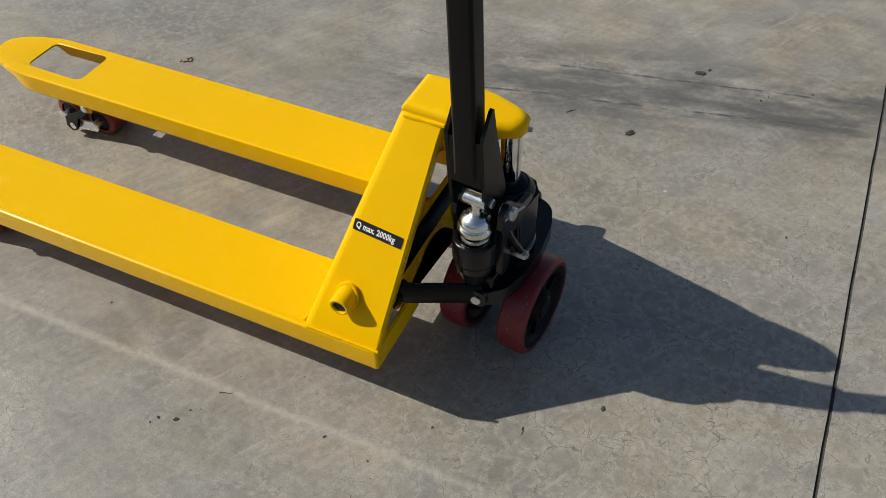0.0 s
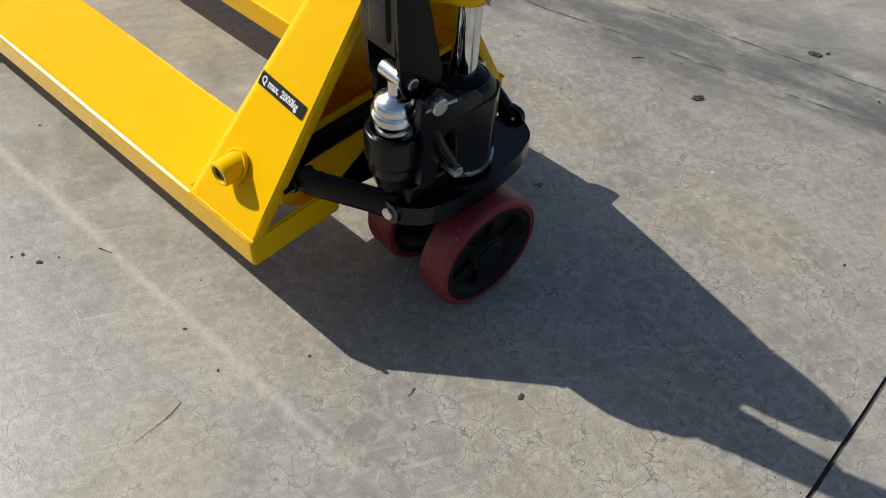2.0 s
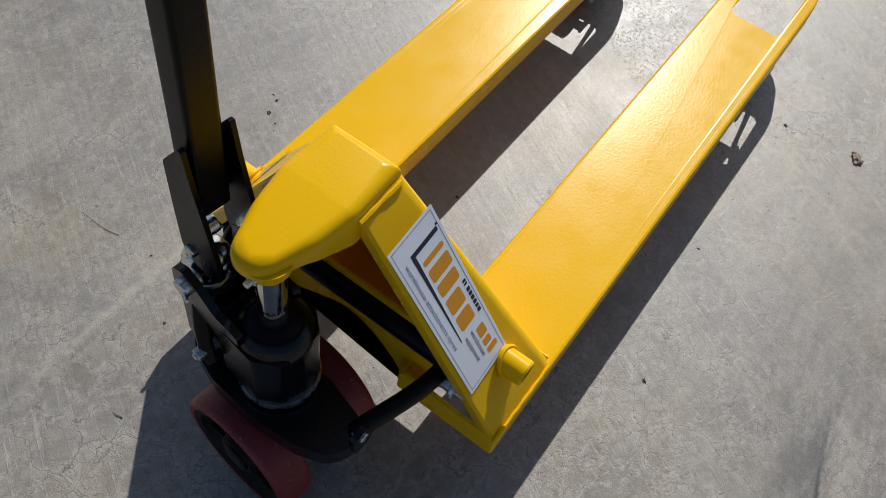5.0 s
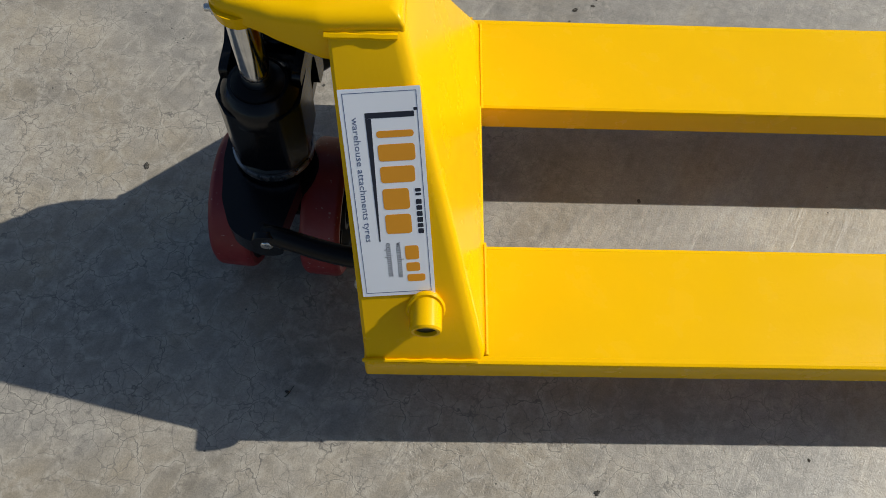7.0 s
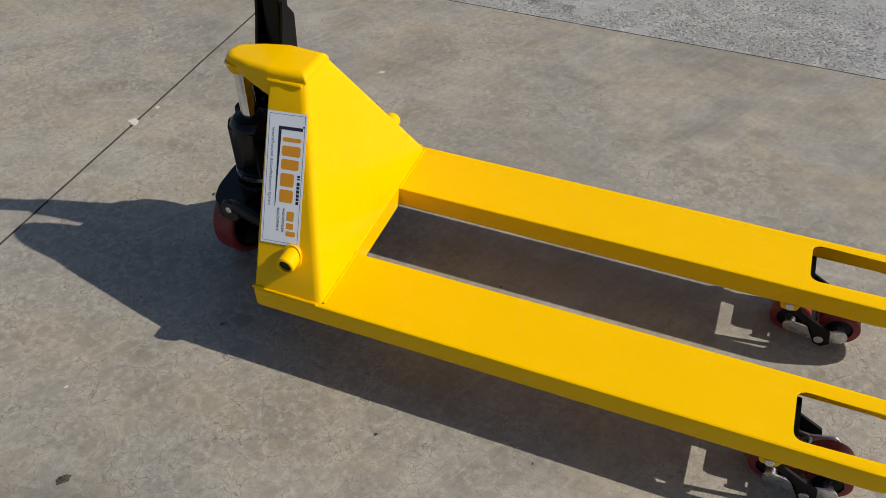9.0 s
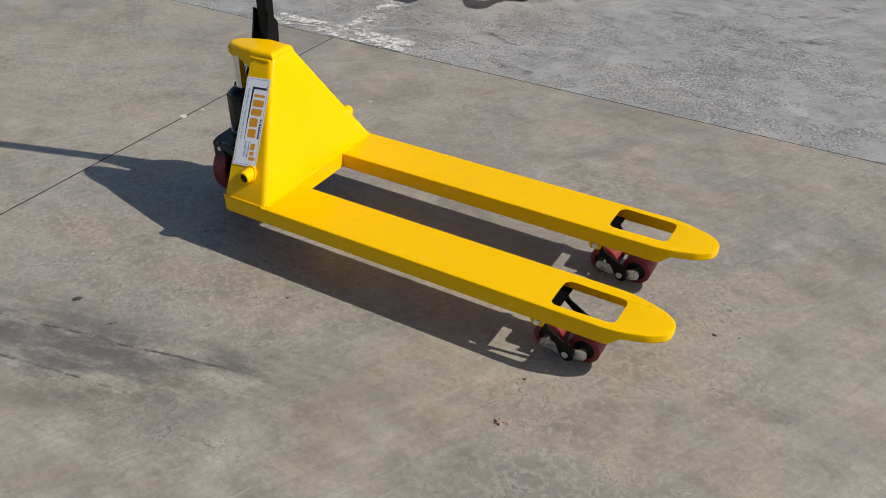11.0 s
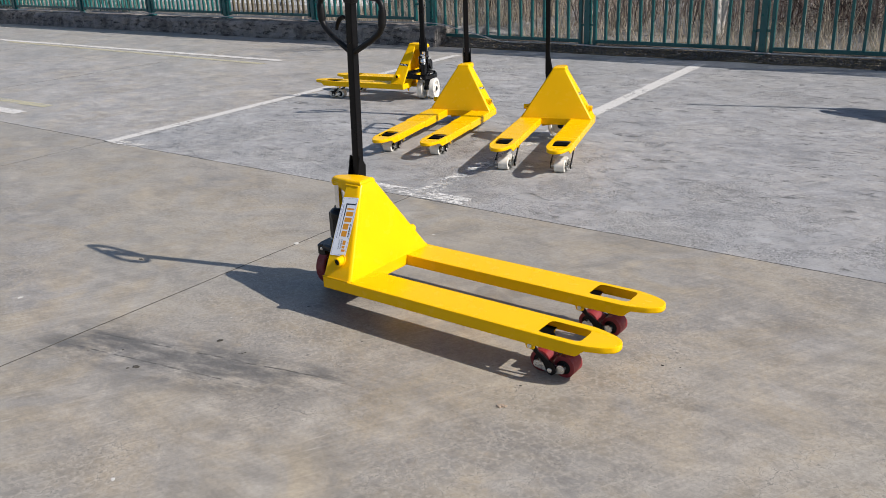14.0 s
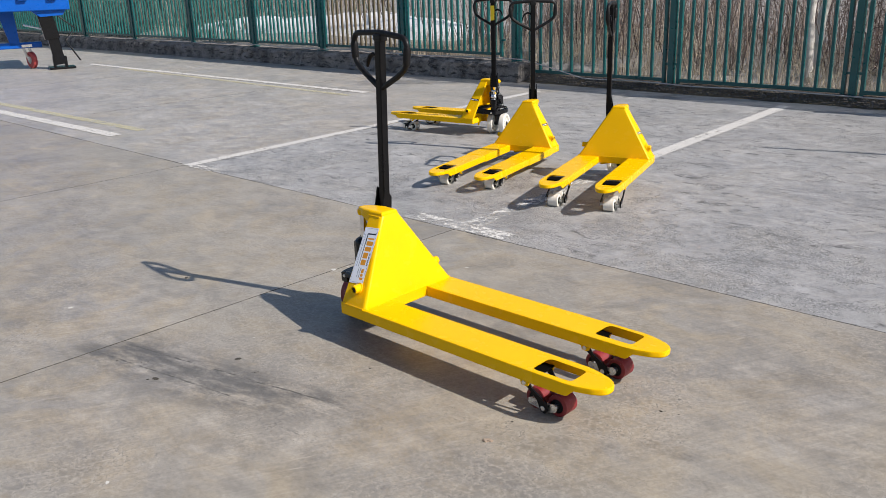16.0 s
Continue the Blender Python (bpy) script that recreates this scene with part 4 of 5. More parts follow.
# ---------------------------------------------------------------- yard
def grid_sheet(x0, x1, y0, y1, z):
    bm = B()
    vs = [bm.verts.new(p) for p in ((x0, y0, z), (x1, y0, z), (x1, y1, z), (x0, y1, z))]
    bm.faces.new(vs)
    return bm


ground = part("ground", grid_sheet(-600, 600, -600, 600, -0.06), EARTH)
tagged(ground, "dry earth and pale winter grass beyond the yard", "ground", kind="structure")

JX, JY = -0.704, 1.235          # the joints beside the truck
XS = [-46.5, -32.3, -25.2, -18.1, -11.4, -7.5, -3.815, JX, 2.83, 6.4, 10.0, 17.0, 31.0]
YS = [-30.0, -16.0, -9.0, -3.6, JY]


def slab_mesh(x0, x1, y0, y1, gap, wob, z=0.0):
    """A concrete slab whose edges wander a little and are chipped."""
    bm = B()
    x0, x1, y0, y1 = x0 + gap, x1 - gap, y0 + gap, y1 - gap
    near = abs(x0) < 6 and y1 > -4
    n = 60 if near else 8
    pts = []
    for (ax, ay), (bx, by) in (((x0, y0), (x1, y0)), ((x1, y0), (x1, y1)), ((x1, y1), (x0, y1)), ((x0, y1), (x0, y0))):
        for k in range(n):
            w = k / n
            px, py = ax + (bx - ax) * w, ay + (by - ay) * w
            jag = wob * (noise.noise((px * 9, py * 9, 3.1)) + 0.6 * noise.noise((px * 31, py * 31, 7.7))) if k else 0
            nx, ny = (0, 1) if ay == by else (1, 0)
            pts.append((px + nx * jag, py + ny * jag))
    r = 0.0012
    cx, cy = (x0 + x1) / 2, (y0 + y1) / 2
    ins = [(p[0] - r * (1 if p[0] > cx else -1), p[1] - r * (1 if p[1] > cy else -1)) for p in pts]
    top = [bm.verts.new((p[0], p[1], z)) for p in ins]
    mid = [bm.verts.new((p[0], p[1], z - r)) for p in pts]
    low = [bm.verts.new((p[0], p[1], z - 0.09)) for p in pts]
    m = len(pts)
    for a, b in ((top, mid), (mid, low)):
        for k in range(m):
            j = (k + 1) % m
            bm.faces.new((a[k], b[k], b[j], a[j]))
    f = bm.faces.new(top)
    bmesh.ops.triangulate(bm, faces=[f])
    return bm


yard = part("yard_joint_bed", grid_sheet(-46.5, 31, -30, 7.25, -0.0035), JOINT_DIRT)
tagged(yard, "dark dirt filled bed under the concrete yard slabs", "pavement", kind="structure")


def slab(bm, mat):
    """One slab; the dirt of the joint clings to its sides."""
    ob = part("concrete_slab", bm, mat, yard, smooth=False)
    ob.data.materials.append(JOINT_DIRT)
    for p in ob.data.polygons:
        if abs(p.normal.z) < 0.9:
            p.material_index = 1


for x0, x1 in zip(XS, XS[1:]):
    for y0, y1 in zip(YS, YS[1:]):
        slab(slab_mesh(x0, x1, y0, y1, 0.0022, 0.0020), SLAB_BROWN)
for x0, x1 in zip(XS[:7] + [JX + 0.0], XS[1:8] + [31.0]):
    if x0 == JX or x1 == JX:
        continue
    slab(slab_mesh(x0, x1, JY, 7.2, 0.0030, 0.004), SLAB_SMOOTH)
slab(slab_mesh(-3.815, 31.0, JY, 7.2, -0.011, 0.010, 0.0014), SLAB_GREY)


def strip(name, pts, width, mat, label, z=0.005, ragged=0.006):
    """A painted line along two points, with ragged edges."""
    a, b = Vector(pts[0]), Vector(pts[1])
    d = (b - a)
    n = max(6, int(d.length * 22))
    side = Vector((-d.y, d.x)).normalized() * width / 2
    bm = B()
    rows = []
    for k in range(n + 1):
        p = a + d * k / n
        j1 = ragged * noise.noise((p.x * 11, p.y * 11, 1.3))
        j2 = ragged * noise.noise((p.x * 11, p.y * 11, 9.1))
        q, r = p + side * (1 + j1 / width), p - side * (1 + j2 / width)
        rows.append((bm.verts.new((q.x, q.y, z)), bm.verts.new((r.x, r.y, z))))
    for (p, q), (r, s) in zip(rows, rows[1:]):
        bm.faces.new((p, q, s, r))
    ob = part(name, bm, mat, smooth=False)
    return tagged(ob, label, "road marking", "painted bay lines", "structure")


strip("bay_line", ((-3.77, 1.215), (-4.05, 6.5)), 0.11, LINE_WHITE, "worn white painted bay line on grey concrete")
strip("bay_line", ((-3.72, 1.245), (-3.40, 1.245)), 0.10, LINE_CHIPPED, "worn white painted foot of a bay line")
strip("bay_line", ((-0.67, 1.36), (-0.775, 2.95)), 0.13, LINE_CHIPPED, "flaking white painted bay line under a pallet truck")
strip("bay_line", ((-0.775, 2.96), (-0.985, 6.9)), 0.13, LINE_WHITE, "worn white painted bay line beside a pallet truck")
strip("bay_line", ((-1.12, 1.297), (-0.33, 1.297)), 0.13, LINE_CHIPPED, "worn white painted foot of a bay line")
strip("bay_line", ((-14.2, 5.19), (-5.95, 5.21)), 0.12, LINE_WHITE, "long faded white painted line before the fence")
strip("bay_line", ((-12.6, 5.08), (-5.95, 4.90)), 0.11, LINE_YELLOW, "long faded yellow painted line before the fence")
strip("bay_line", ((-12.0, 1.43), (-5.74, 1.555)), 0.14, LINE_WHITE, "white painted line on the open yard")
strip("bay_line", ((-12.0, 1.74), (-5.80, 1.88)), 0.12, LINE_YELLOW, "faded yellow painted line on the open yard")


# ---------------------------------------------------------------- fence, wall and what lies behind
def fence_y(x):
    return 7.36 - 0.004 * x


WALL_END = -4.85
bm = B()
nx = 900
rows = []
for k in range(nx + 1):
    x = -44 + (WALL_END + 44) * k / nx
    y = fence_y(x)
    j = lambda q: 0.04 * noise.noise((x * 1.7, q, 2.2)) + 0.03 * noise.noise((x * 6, q, 5.2))
    prof = [(-0.34, -0.05), (-0.33, 0.02), (-0.32, 0.06), (-0.31, 0.10), (-0.305, 0.14), (-0.30, 0.18), (-0.295, 0.215), (-0.26, 0.25), (-0.18, 0.255), (0.25, 0.25), (0.30, -0.05)]
    row = []
    for i, (dy, z) in enumerate(prof):
        rough = 0.030 * noise.noise((x * 7, z * 9, 1.2)) + 0.022 * noise.noise((x * 19, z * 22, 6.2)) if 0 < i < 9 else 0
        row.append(bm.verts.new((x, y + dy + j(1) * 0.6 + rough, z + (rough * 0.7 if i > 5 else 0))))
    rows.append(row)
for a, b in zip(rows, rows[1:]):
    for k in range(len(a) - 1):
        bm.faces.new((a[k], a[k + 1], b[k + 1], b[k]))
bm.faces.new(rows[0])
bm.faces.new(rows[-1])
tagged(part("wall_low", bm, WALL_CONC), "low stained old concrete wall under the fence", "wall", kind="structure")


def fence_panel(x0, x1, base, mat, pickets, label):
    """A post with a framed panel of upright bars that runs to the next post."""
    root = new("fence_panel")
    y0, y1 = fence_y(x0), fence_y(x1)
    d = Vector((x1 - x0, y1 - y0, 0))
    ang = math.atan2(d.y, d.x)
    root.matrix_world = pose(x0, y0, base, 0, 0, math.degrees(ang))
    ln = d.length
    bm = B()
    box(bm, (0, 0, 0.98), (0.075, 0.075, 2.06))
    box(bm, (0, 0, 0.012), (0.15, 0.15, 0.018))
    part("fence_post", bm, FENCE_GREEN, root, bevel=0.004)
    for z in (0.10, 1.88):
        bm = B()
        box(bm, (ln / 2, 0, z), (ln - 0.16, 0.042, 0.042))
        part("fence_rail", bm, FENCE_GREEN, root, bevel=0.003)
    for x in (0.10, ln - 0.10):
        bm = B()
        box(bm, (x, 0, 0.99), (0.042, 0.044, 1.86))
        part("fence_stile", bm, FENCE_GREEN, root, bevel=0.003)
    for x in (0.06, ln - 0.06):
        for z in (0.30, 1.60):
            bm = B()
            box(bm, (x, 0, z), (0.05, 0.03, 0.03))
            part("fence_bracket", bm, FENCE_GREEN, root, smooth=False)
    first = None
    for k in range(pickets):
        x = 0.10 + (ln - 0.20) * (k + 1) / (pickets + 1)
        if first is None:
            bm = B()
            box(bm, (0, 0, 0.99), (0.030, 0.030, 1.78))
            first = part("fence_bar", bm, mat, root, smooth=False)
            bar = first
        else:
            bar = new("fence_bar", first.data)
            bar.parent = root
        bar.location = (x + random.uniform(-0.006, 0.006), 0, 0)
        bar.rotation_euler = (0, radians(random.uniform(-0.5, 0.5)), 0)
    return tagged(root, label, "fence", "fence round the yard")


posts = [-42.0, -39.5, -37.0, -34.5, -32.0, -29.5, -27.0, -24.5, -21.9, -19.2, -16.6, -14.0, -11.7, -9.57, -7.45, -5.30]
for x0, x1 in zip(posts, posts[1:]):
    rusty = x0 in (-9.57,)
    fence_panel(x0, x1, 0.25, FENCE_RUST if rusty else FENCE_BAR_LIT, 15, "weathered olive barred fence panel on the low wall" if rusty else "teal green barred steel fence panel on the low wall")
low = [-5.15, -2.64, -0.46, 1.80, 4.06, 6.32, 8.6]
for x0, x1 in zip(low, low[1:]):
    fence_panel(x0, x1, 0.036, FENCE_GREEN, 12, "teal green barred steel fence panel before dry brush")

# a loose hose or cable that lies along the fence foot
bm = B()
pts = []
for k in range(160):
    x = -17 + 24 * k / 159
    z = 0.27 if x < WALL_END else 0.27 - min(1, (x - WALL_END) / 1.0) * 0.19
    pts.append((x, fence_y(x) - 0.12 - 0.05 * noise.noise((x * 0.9, 0.4, 0)), z + 0.025 * noise.noise((x * 1.1, 3.4, 0)) + 0.02))
sweep(bm, pts, 0.008, 6)
tagged(part("cable", bm, CABLE_GREY), "grey cable sagging along the fence foot", "cable")


def stones(name, n, region, size, mat, label, category, flat=0.6):
    verts, faces = [], []
    base = [(1, 0, 0), (-1, 0, 0), (0, 1, 0), (0, -1, 0), (0, 0, 1), (0, 0, -0.4)]
    tri = [(0, 2, 4), (2, 1, 4), (1, 3, 4), (3, 0, 4), (2, 0, 5), (1, 2, 5), (3, 1, 5), (0, 3, 5)]
    for _ in range(n):
        x, y, z = region()
        s = random.uniform(*size)
        a = random.uniform(0, 6.28)
        o = len(verts)
        for bx, by, bz in base:
            k = s * random.uniform(0.6, 1.25)
            px, py, pz = bx * k, by * k * 0.8, bz * k * flat
            verts.append((x + px * math.cos(a) - py * math.sin(a), y + px * math.sin(a) + py * math.cos(a), z + pz))
        faces += [tuple(o + i for i in f) for f in tri]
    me = bpy.data.meshes.new(name)
    me.from_pydata(verts, [], faces)
    me.materials.append(mat)
    return tagged(new(name, me), label, category, kind="stuff")


def front_edge(x):
    return fence_y(x) - 0.24


def litter_spot():
    x = random.uniform(-4.85, 8.5)
    w = random.random()
    y = front_edge(x) + (fence_y(x) + 0.3 - front_edge(x)) * w + 0.06 * noise.noise((x * 2, 0, 0))
    return x, y, 0.01 + 0.085 * math.sin(min(1, w * 2.2) * 1.57) + 0.02 * noise.noise((x * 3, y * 3, 1))


# low bank of soil that carries the litter
bm = B()
rows = []
for k in range(121):
    x = -4.85 + 36 * k / 120
    f, b = front_edge(x), fence_y(x)
    row = []
    for i in range(7):
        w = i / 6
        y = f + (b + 0.6 - f) * w + (0.06 * noise.noise((x * 2, 0, 0)) if i == 0 else 0)
        row.append(bm.verts.new((x, y, -0.006 + 0.092 * math.sin(min(1, w * 2.2) * 1.57) + (0.02 * noise.noise((x * 3, y * 3, 1)) if i else 0))))
    rows.append(row)
for a, b in zip(rows, rows[1:]):
    for k in range(6):
        bm.faces.new((a[k], a[k + 1], b[k + 1], b[k]))
tagged(part("verge", bm, EARTH), "low bank of soil along the fence foot", "ground", kind="structure")
stones("gravel_litter", 14000, litter_spot, (0.007, 0.024), STONES, "dark gravel and leaf litter along the fence foot", "gravel")

# rising rough ground behind the fence
bm = B()
rows = []
for k in range(91):
    x = -60 + 120 * k / 90
    row = []
    for i in range(11):
        w = i / 10
        y = fence_y(max(min(x, 30), -44)) + 0.45 + 24 * w * w
        row.append(bm.verts.new((x, y, 0.03 + 0.25 * (x < -4) * min(1, i) + 0.4 * w + 0.10 * noise.noise((x * 0.6, y * 0.6, 0)) * min(1, i))))
    rows.append(row)
for a, b in zip(rows, rows[1:]):
    for k in range(10):
        bm.faces.new((a[k], a[k + 1], b[k + 1], b[k]))
tagged(part("rough_ground", bm, PALE_GROUND), "rough ground with dry winter grass behind the fence", "ground", kind="structure")


def blades(name, n, region, height, width, lean, mat, label, category, bends=3):
    """Loose upright blades or twigs, each a bent three-sided sliver."""
    verts, faces = [], []
    for _ in range(n):
        x, y, z = region()
        h = random.uniform(*height)
        wd = random.uniform(*width)
        a = random.uniform(0, 6.28)
        ln = random.uniform(0, lean) * h
        o = len(verts)
        dx, dy = math.cos(a), math.sin(a)
        kink = random.uniform(-0.12, 0.12) * h
        for i in range(bends + 1):
            w = i / bends
            off = ln * w * w + kink * math.sin(w * 3.1)
            r = wd * (1 - 0.8 * w)
            cx, cy, cz = x + dx * off, y + dy * off, z + h * w
            for k in range(3):
                b = a + k * 2.094
                verts.append((cx + r * math.cos(b), cy + r * math.sin(b), cz))
        for i in range(bends):
            for k in range(3):
                j = (k + 1) % 3
                p = o + i * 3
                faces.append((p + k, p + j, p + 3 + j, p + 3 + k))
    me = bpy.data.meshes.new(name)
    me.from_pydata(verts, [], faces)
    me.materials.append(mat)
    return tagged(new(name, me), label, category, kind="stuff")


def behind(x0, x1, d0, d1, clump=0.0, glade=True):
    def spot():
        while True:
            x = random.uniform(x0, x1)
            y = fence_y(x) + d0 + (d1 - d0) * random.random() ** 1.4
            if -17.8 < x < -7.2 and y > 8.2 and random.random() < 0.85:
                continue
            if glade and -2.3 < x < -0.9 and y < 8.8 and random.random() < 0.94:
                continue
            if clump == 0 or noise.noise((x * 0.9, y * 0.9, 4.0)) > clump - 0.5 * random.random():
                return x, y, 0.02 + (0.22 if x < -4 else 0.0)
    return spot


blades("dry_grass", 16000, behind(-8, 12, 0.15, 4.5, 0.0, False), (0.10, 0.42), (0.002, 0.005), 0.9, STRAW, "tall dry straw grass behind the fence", "grass")
blades("dry_grass", 4000, behind(-40, -7, 0.5, 6), (0.10, 0.50), (0.003, 0.006), 0.9, STRAW, "dry straw grass behind the wall", "grass")
blades("brush", 4200, behind(-8, 14, 1.0, 7, 0.15), (0.7, 2.3), (0.003, 0.010), 0.5, TWIGS, "leafless brown brush behind the fence", "brush", 4)


def bramble(name, n, region, height, length, width, mat, label):
    """A thicket of short crooked twigs that cross in all directions."""
    verts, faces = [], []
    for _ in range(n):
        x, y, z = region()
        p = Vector((x, y, z + height * random.random() ** 1.3))
        a, up = random.uniform(0, 6.28), random.uniform(-0.5, 1.3)
        d = Vector((math.cos(a), math.sin(a), up)).normalized() * random.uniform(*length) / 3
        r = random.uniform(*width)
        o = len(verts)
        for i in range(4):
            for k in range(3):
                b = k * 2.094 + a
                verts.append((p.x + r * math.cos(b), p.y + r * math.sin(b) * 0.7, p.z + r * math.sin(b) * 0.7))
            p = p + d
            d = d + Vector((random.uniform(-1, 1), random.uniform(-1, 1), random.uniform(-0.5, 1))) * d.length * 0.35
            r *= 0.68
        for i in range(3):
            for k in range(3):
                j = (k + 1) % 3
                q = o + i * 3
                faces.append((q + k, q + j, q + 3 + j, q + 3 + k))
    me = bpy.data.meshes.new(name)
    me.from_pydata(verts, [], faces)
    me.materials.append(mat)
    return tagged(new(name, me), label, "brush", kind="stuff")


bramble("thicket", 12000, behind(-0.9, 12, 1.5, 5.0, 0.0), 2.1, (0.3, 0.9), (0.003, 0.009), DARK_TWIGS, "dense dark leafless thicket behind the fence")
bramble("thicket", 3600, behind(-8, -0.7, 2.2, 6.5, 0.1), 2.0, (0.3, 0.9), (0.003, 0.007), TWIGS, "tangled brown leafless thicket behind the fence")
blades("brush", 5500, behind(-44, -7, 0.8, 9, 0.15), (0.6, 2.2), (0.004, 0.012), 0.5, TWIGS, "leafless brown brush behind the wall", "brush", 4)
blades("brush", 1500, behind(-5, 14, 0.8, 4, 0.05), (0.4, 1.4), (0.003, 0.007), 0.9, STRAW, "pale dry stalks among the brush", "brush", 4)
blades("evergreen_scrub", 5000, behind(-44, -13, 0.5, 6, 0.1), (0.5, 1.9), (0.008, 0.022), 0.6, GREEN_SCRUB, "green scrub behind the barred fence", "scrub", 3)


def trunk(x, d, r, lean, label):
    y = fence_y(x) + d
    root = new("tree")
    root.matrix_world = pose(x, y, 0.0)
    bm = B()
    pts = [(lean * 0.12 * k + 0.04 * noise.noise((k * 0.7, x, 0)), 0.04 * noise.noise((k * 0.6, 0, x)), 0.28 * k) for k in range(16)]
    sweep(bm, pts, [r * (1.25 if k == 0 else 1 - 0.045 * k) for k in range(16)], 12)
    part("trunk", bm, BARK, root)
    for q in range(7):
        bm = B()
        p = Vector(pts[8 + q])
        a = q * 2.4
        limb = [p + Vector((math.cos(a) * 0.22 * k, math.sin(a) * 0.22 * k, 0.20 * k + 0.02 * k * k)) for k in range(7)]
        sweep(bm, limb, [r * 0.4 * (1 - 0.13 * k) for k in range(7)], 7)
        part("limb", bm, BARK, root)
    verts, faces = [], []
    for _ in range(260):
        q = random.randrange(7)
        a = q * 2.4
        k = random.uniform(2, 6)
        p = Vector(pts[8 + q]) + Vector((math.cos(a) * 0.22 * k, math.sin(a) * 0.22 * k, 0.20 * k + 0.02 * k * k))
        d3 = Vector((random.uniform(-1, 1), random.uniform(-1, 1), random.uniform(0, 1.4))) * 0.5
        o = len(verts)
        for w, rr in ((0, 0.006), (1, 0.001)):
            for j in range(3):
                verts.append(tuple(p + d3 * w + Vector((rr * math.cos(j * 2.1), rr * math.sin(j * 2.1), 0))))
        faces += [(o, o + 1, o + 4, o + 3), (o + 1, o + 2, o + 5, o + 4), (o + 2, o, o + 3, o + 5)]
    me = bpy.data.meshes.new("crown")
    me.from_pydata(verts, [], faces)
    me.materials.append(TWIGS)
    cr = new("crown", me)
    cr.parent = root
    return tagged(root, label, "tree", "bare trees behind the fence")


trunk(-1.43, 1.24, 0.060, -0.02, "bare pale barked tree behind the fence")
trunk(-1.52, 1.56, 0.064, 0.31, "leaning bare pale barked tree behind the fence")
trunk(-6.2, 3.0, 0.06, -0.2, "slim bare tree behind the fence")


# a long low heap under white sheeting, just behind the fence
bm = B()
rows = []
for k in range(61):
    x = -17.5 + 10.0 * k / 60
    row = []
    for i in range(9):
        w = i / 8
        y = 8.7 + 2.2 * w
        z = 0.15 + 0.72 * math.sin(math.pi * w) ** 0.6 * min(1, 6 * (k / 60) * (1 - k / 60) + 0.2) * (0.8 + 0.35 * noise.noise((x * 0.7, w, 3))) + 0.05 * noise.noise((x * 3, w * 5, 1))
        row.append(bm.verts.new((x, y, z)))
    rows.append(row)
for a, b in zip(rows, rows[1:]):
    for k in range(8):
        bm.faces.new((a[k], a[k + 1], b[k + 1], b[k]))
tagged(part("covered_heap", bm, WHITE_HEAP), "long low heap under white sheeting behind the fence", "heap")


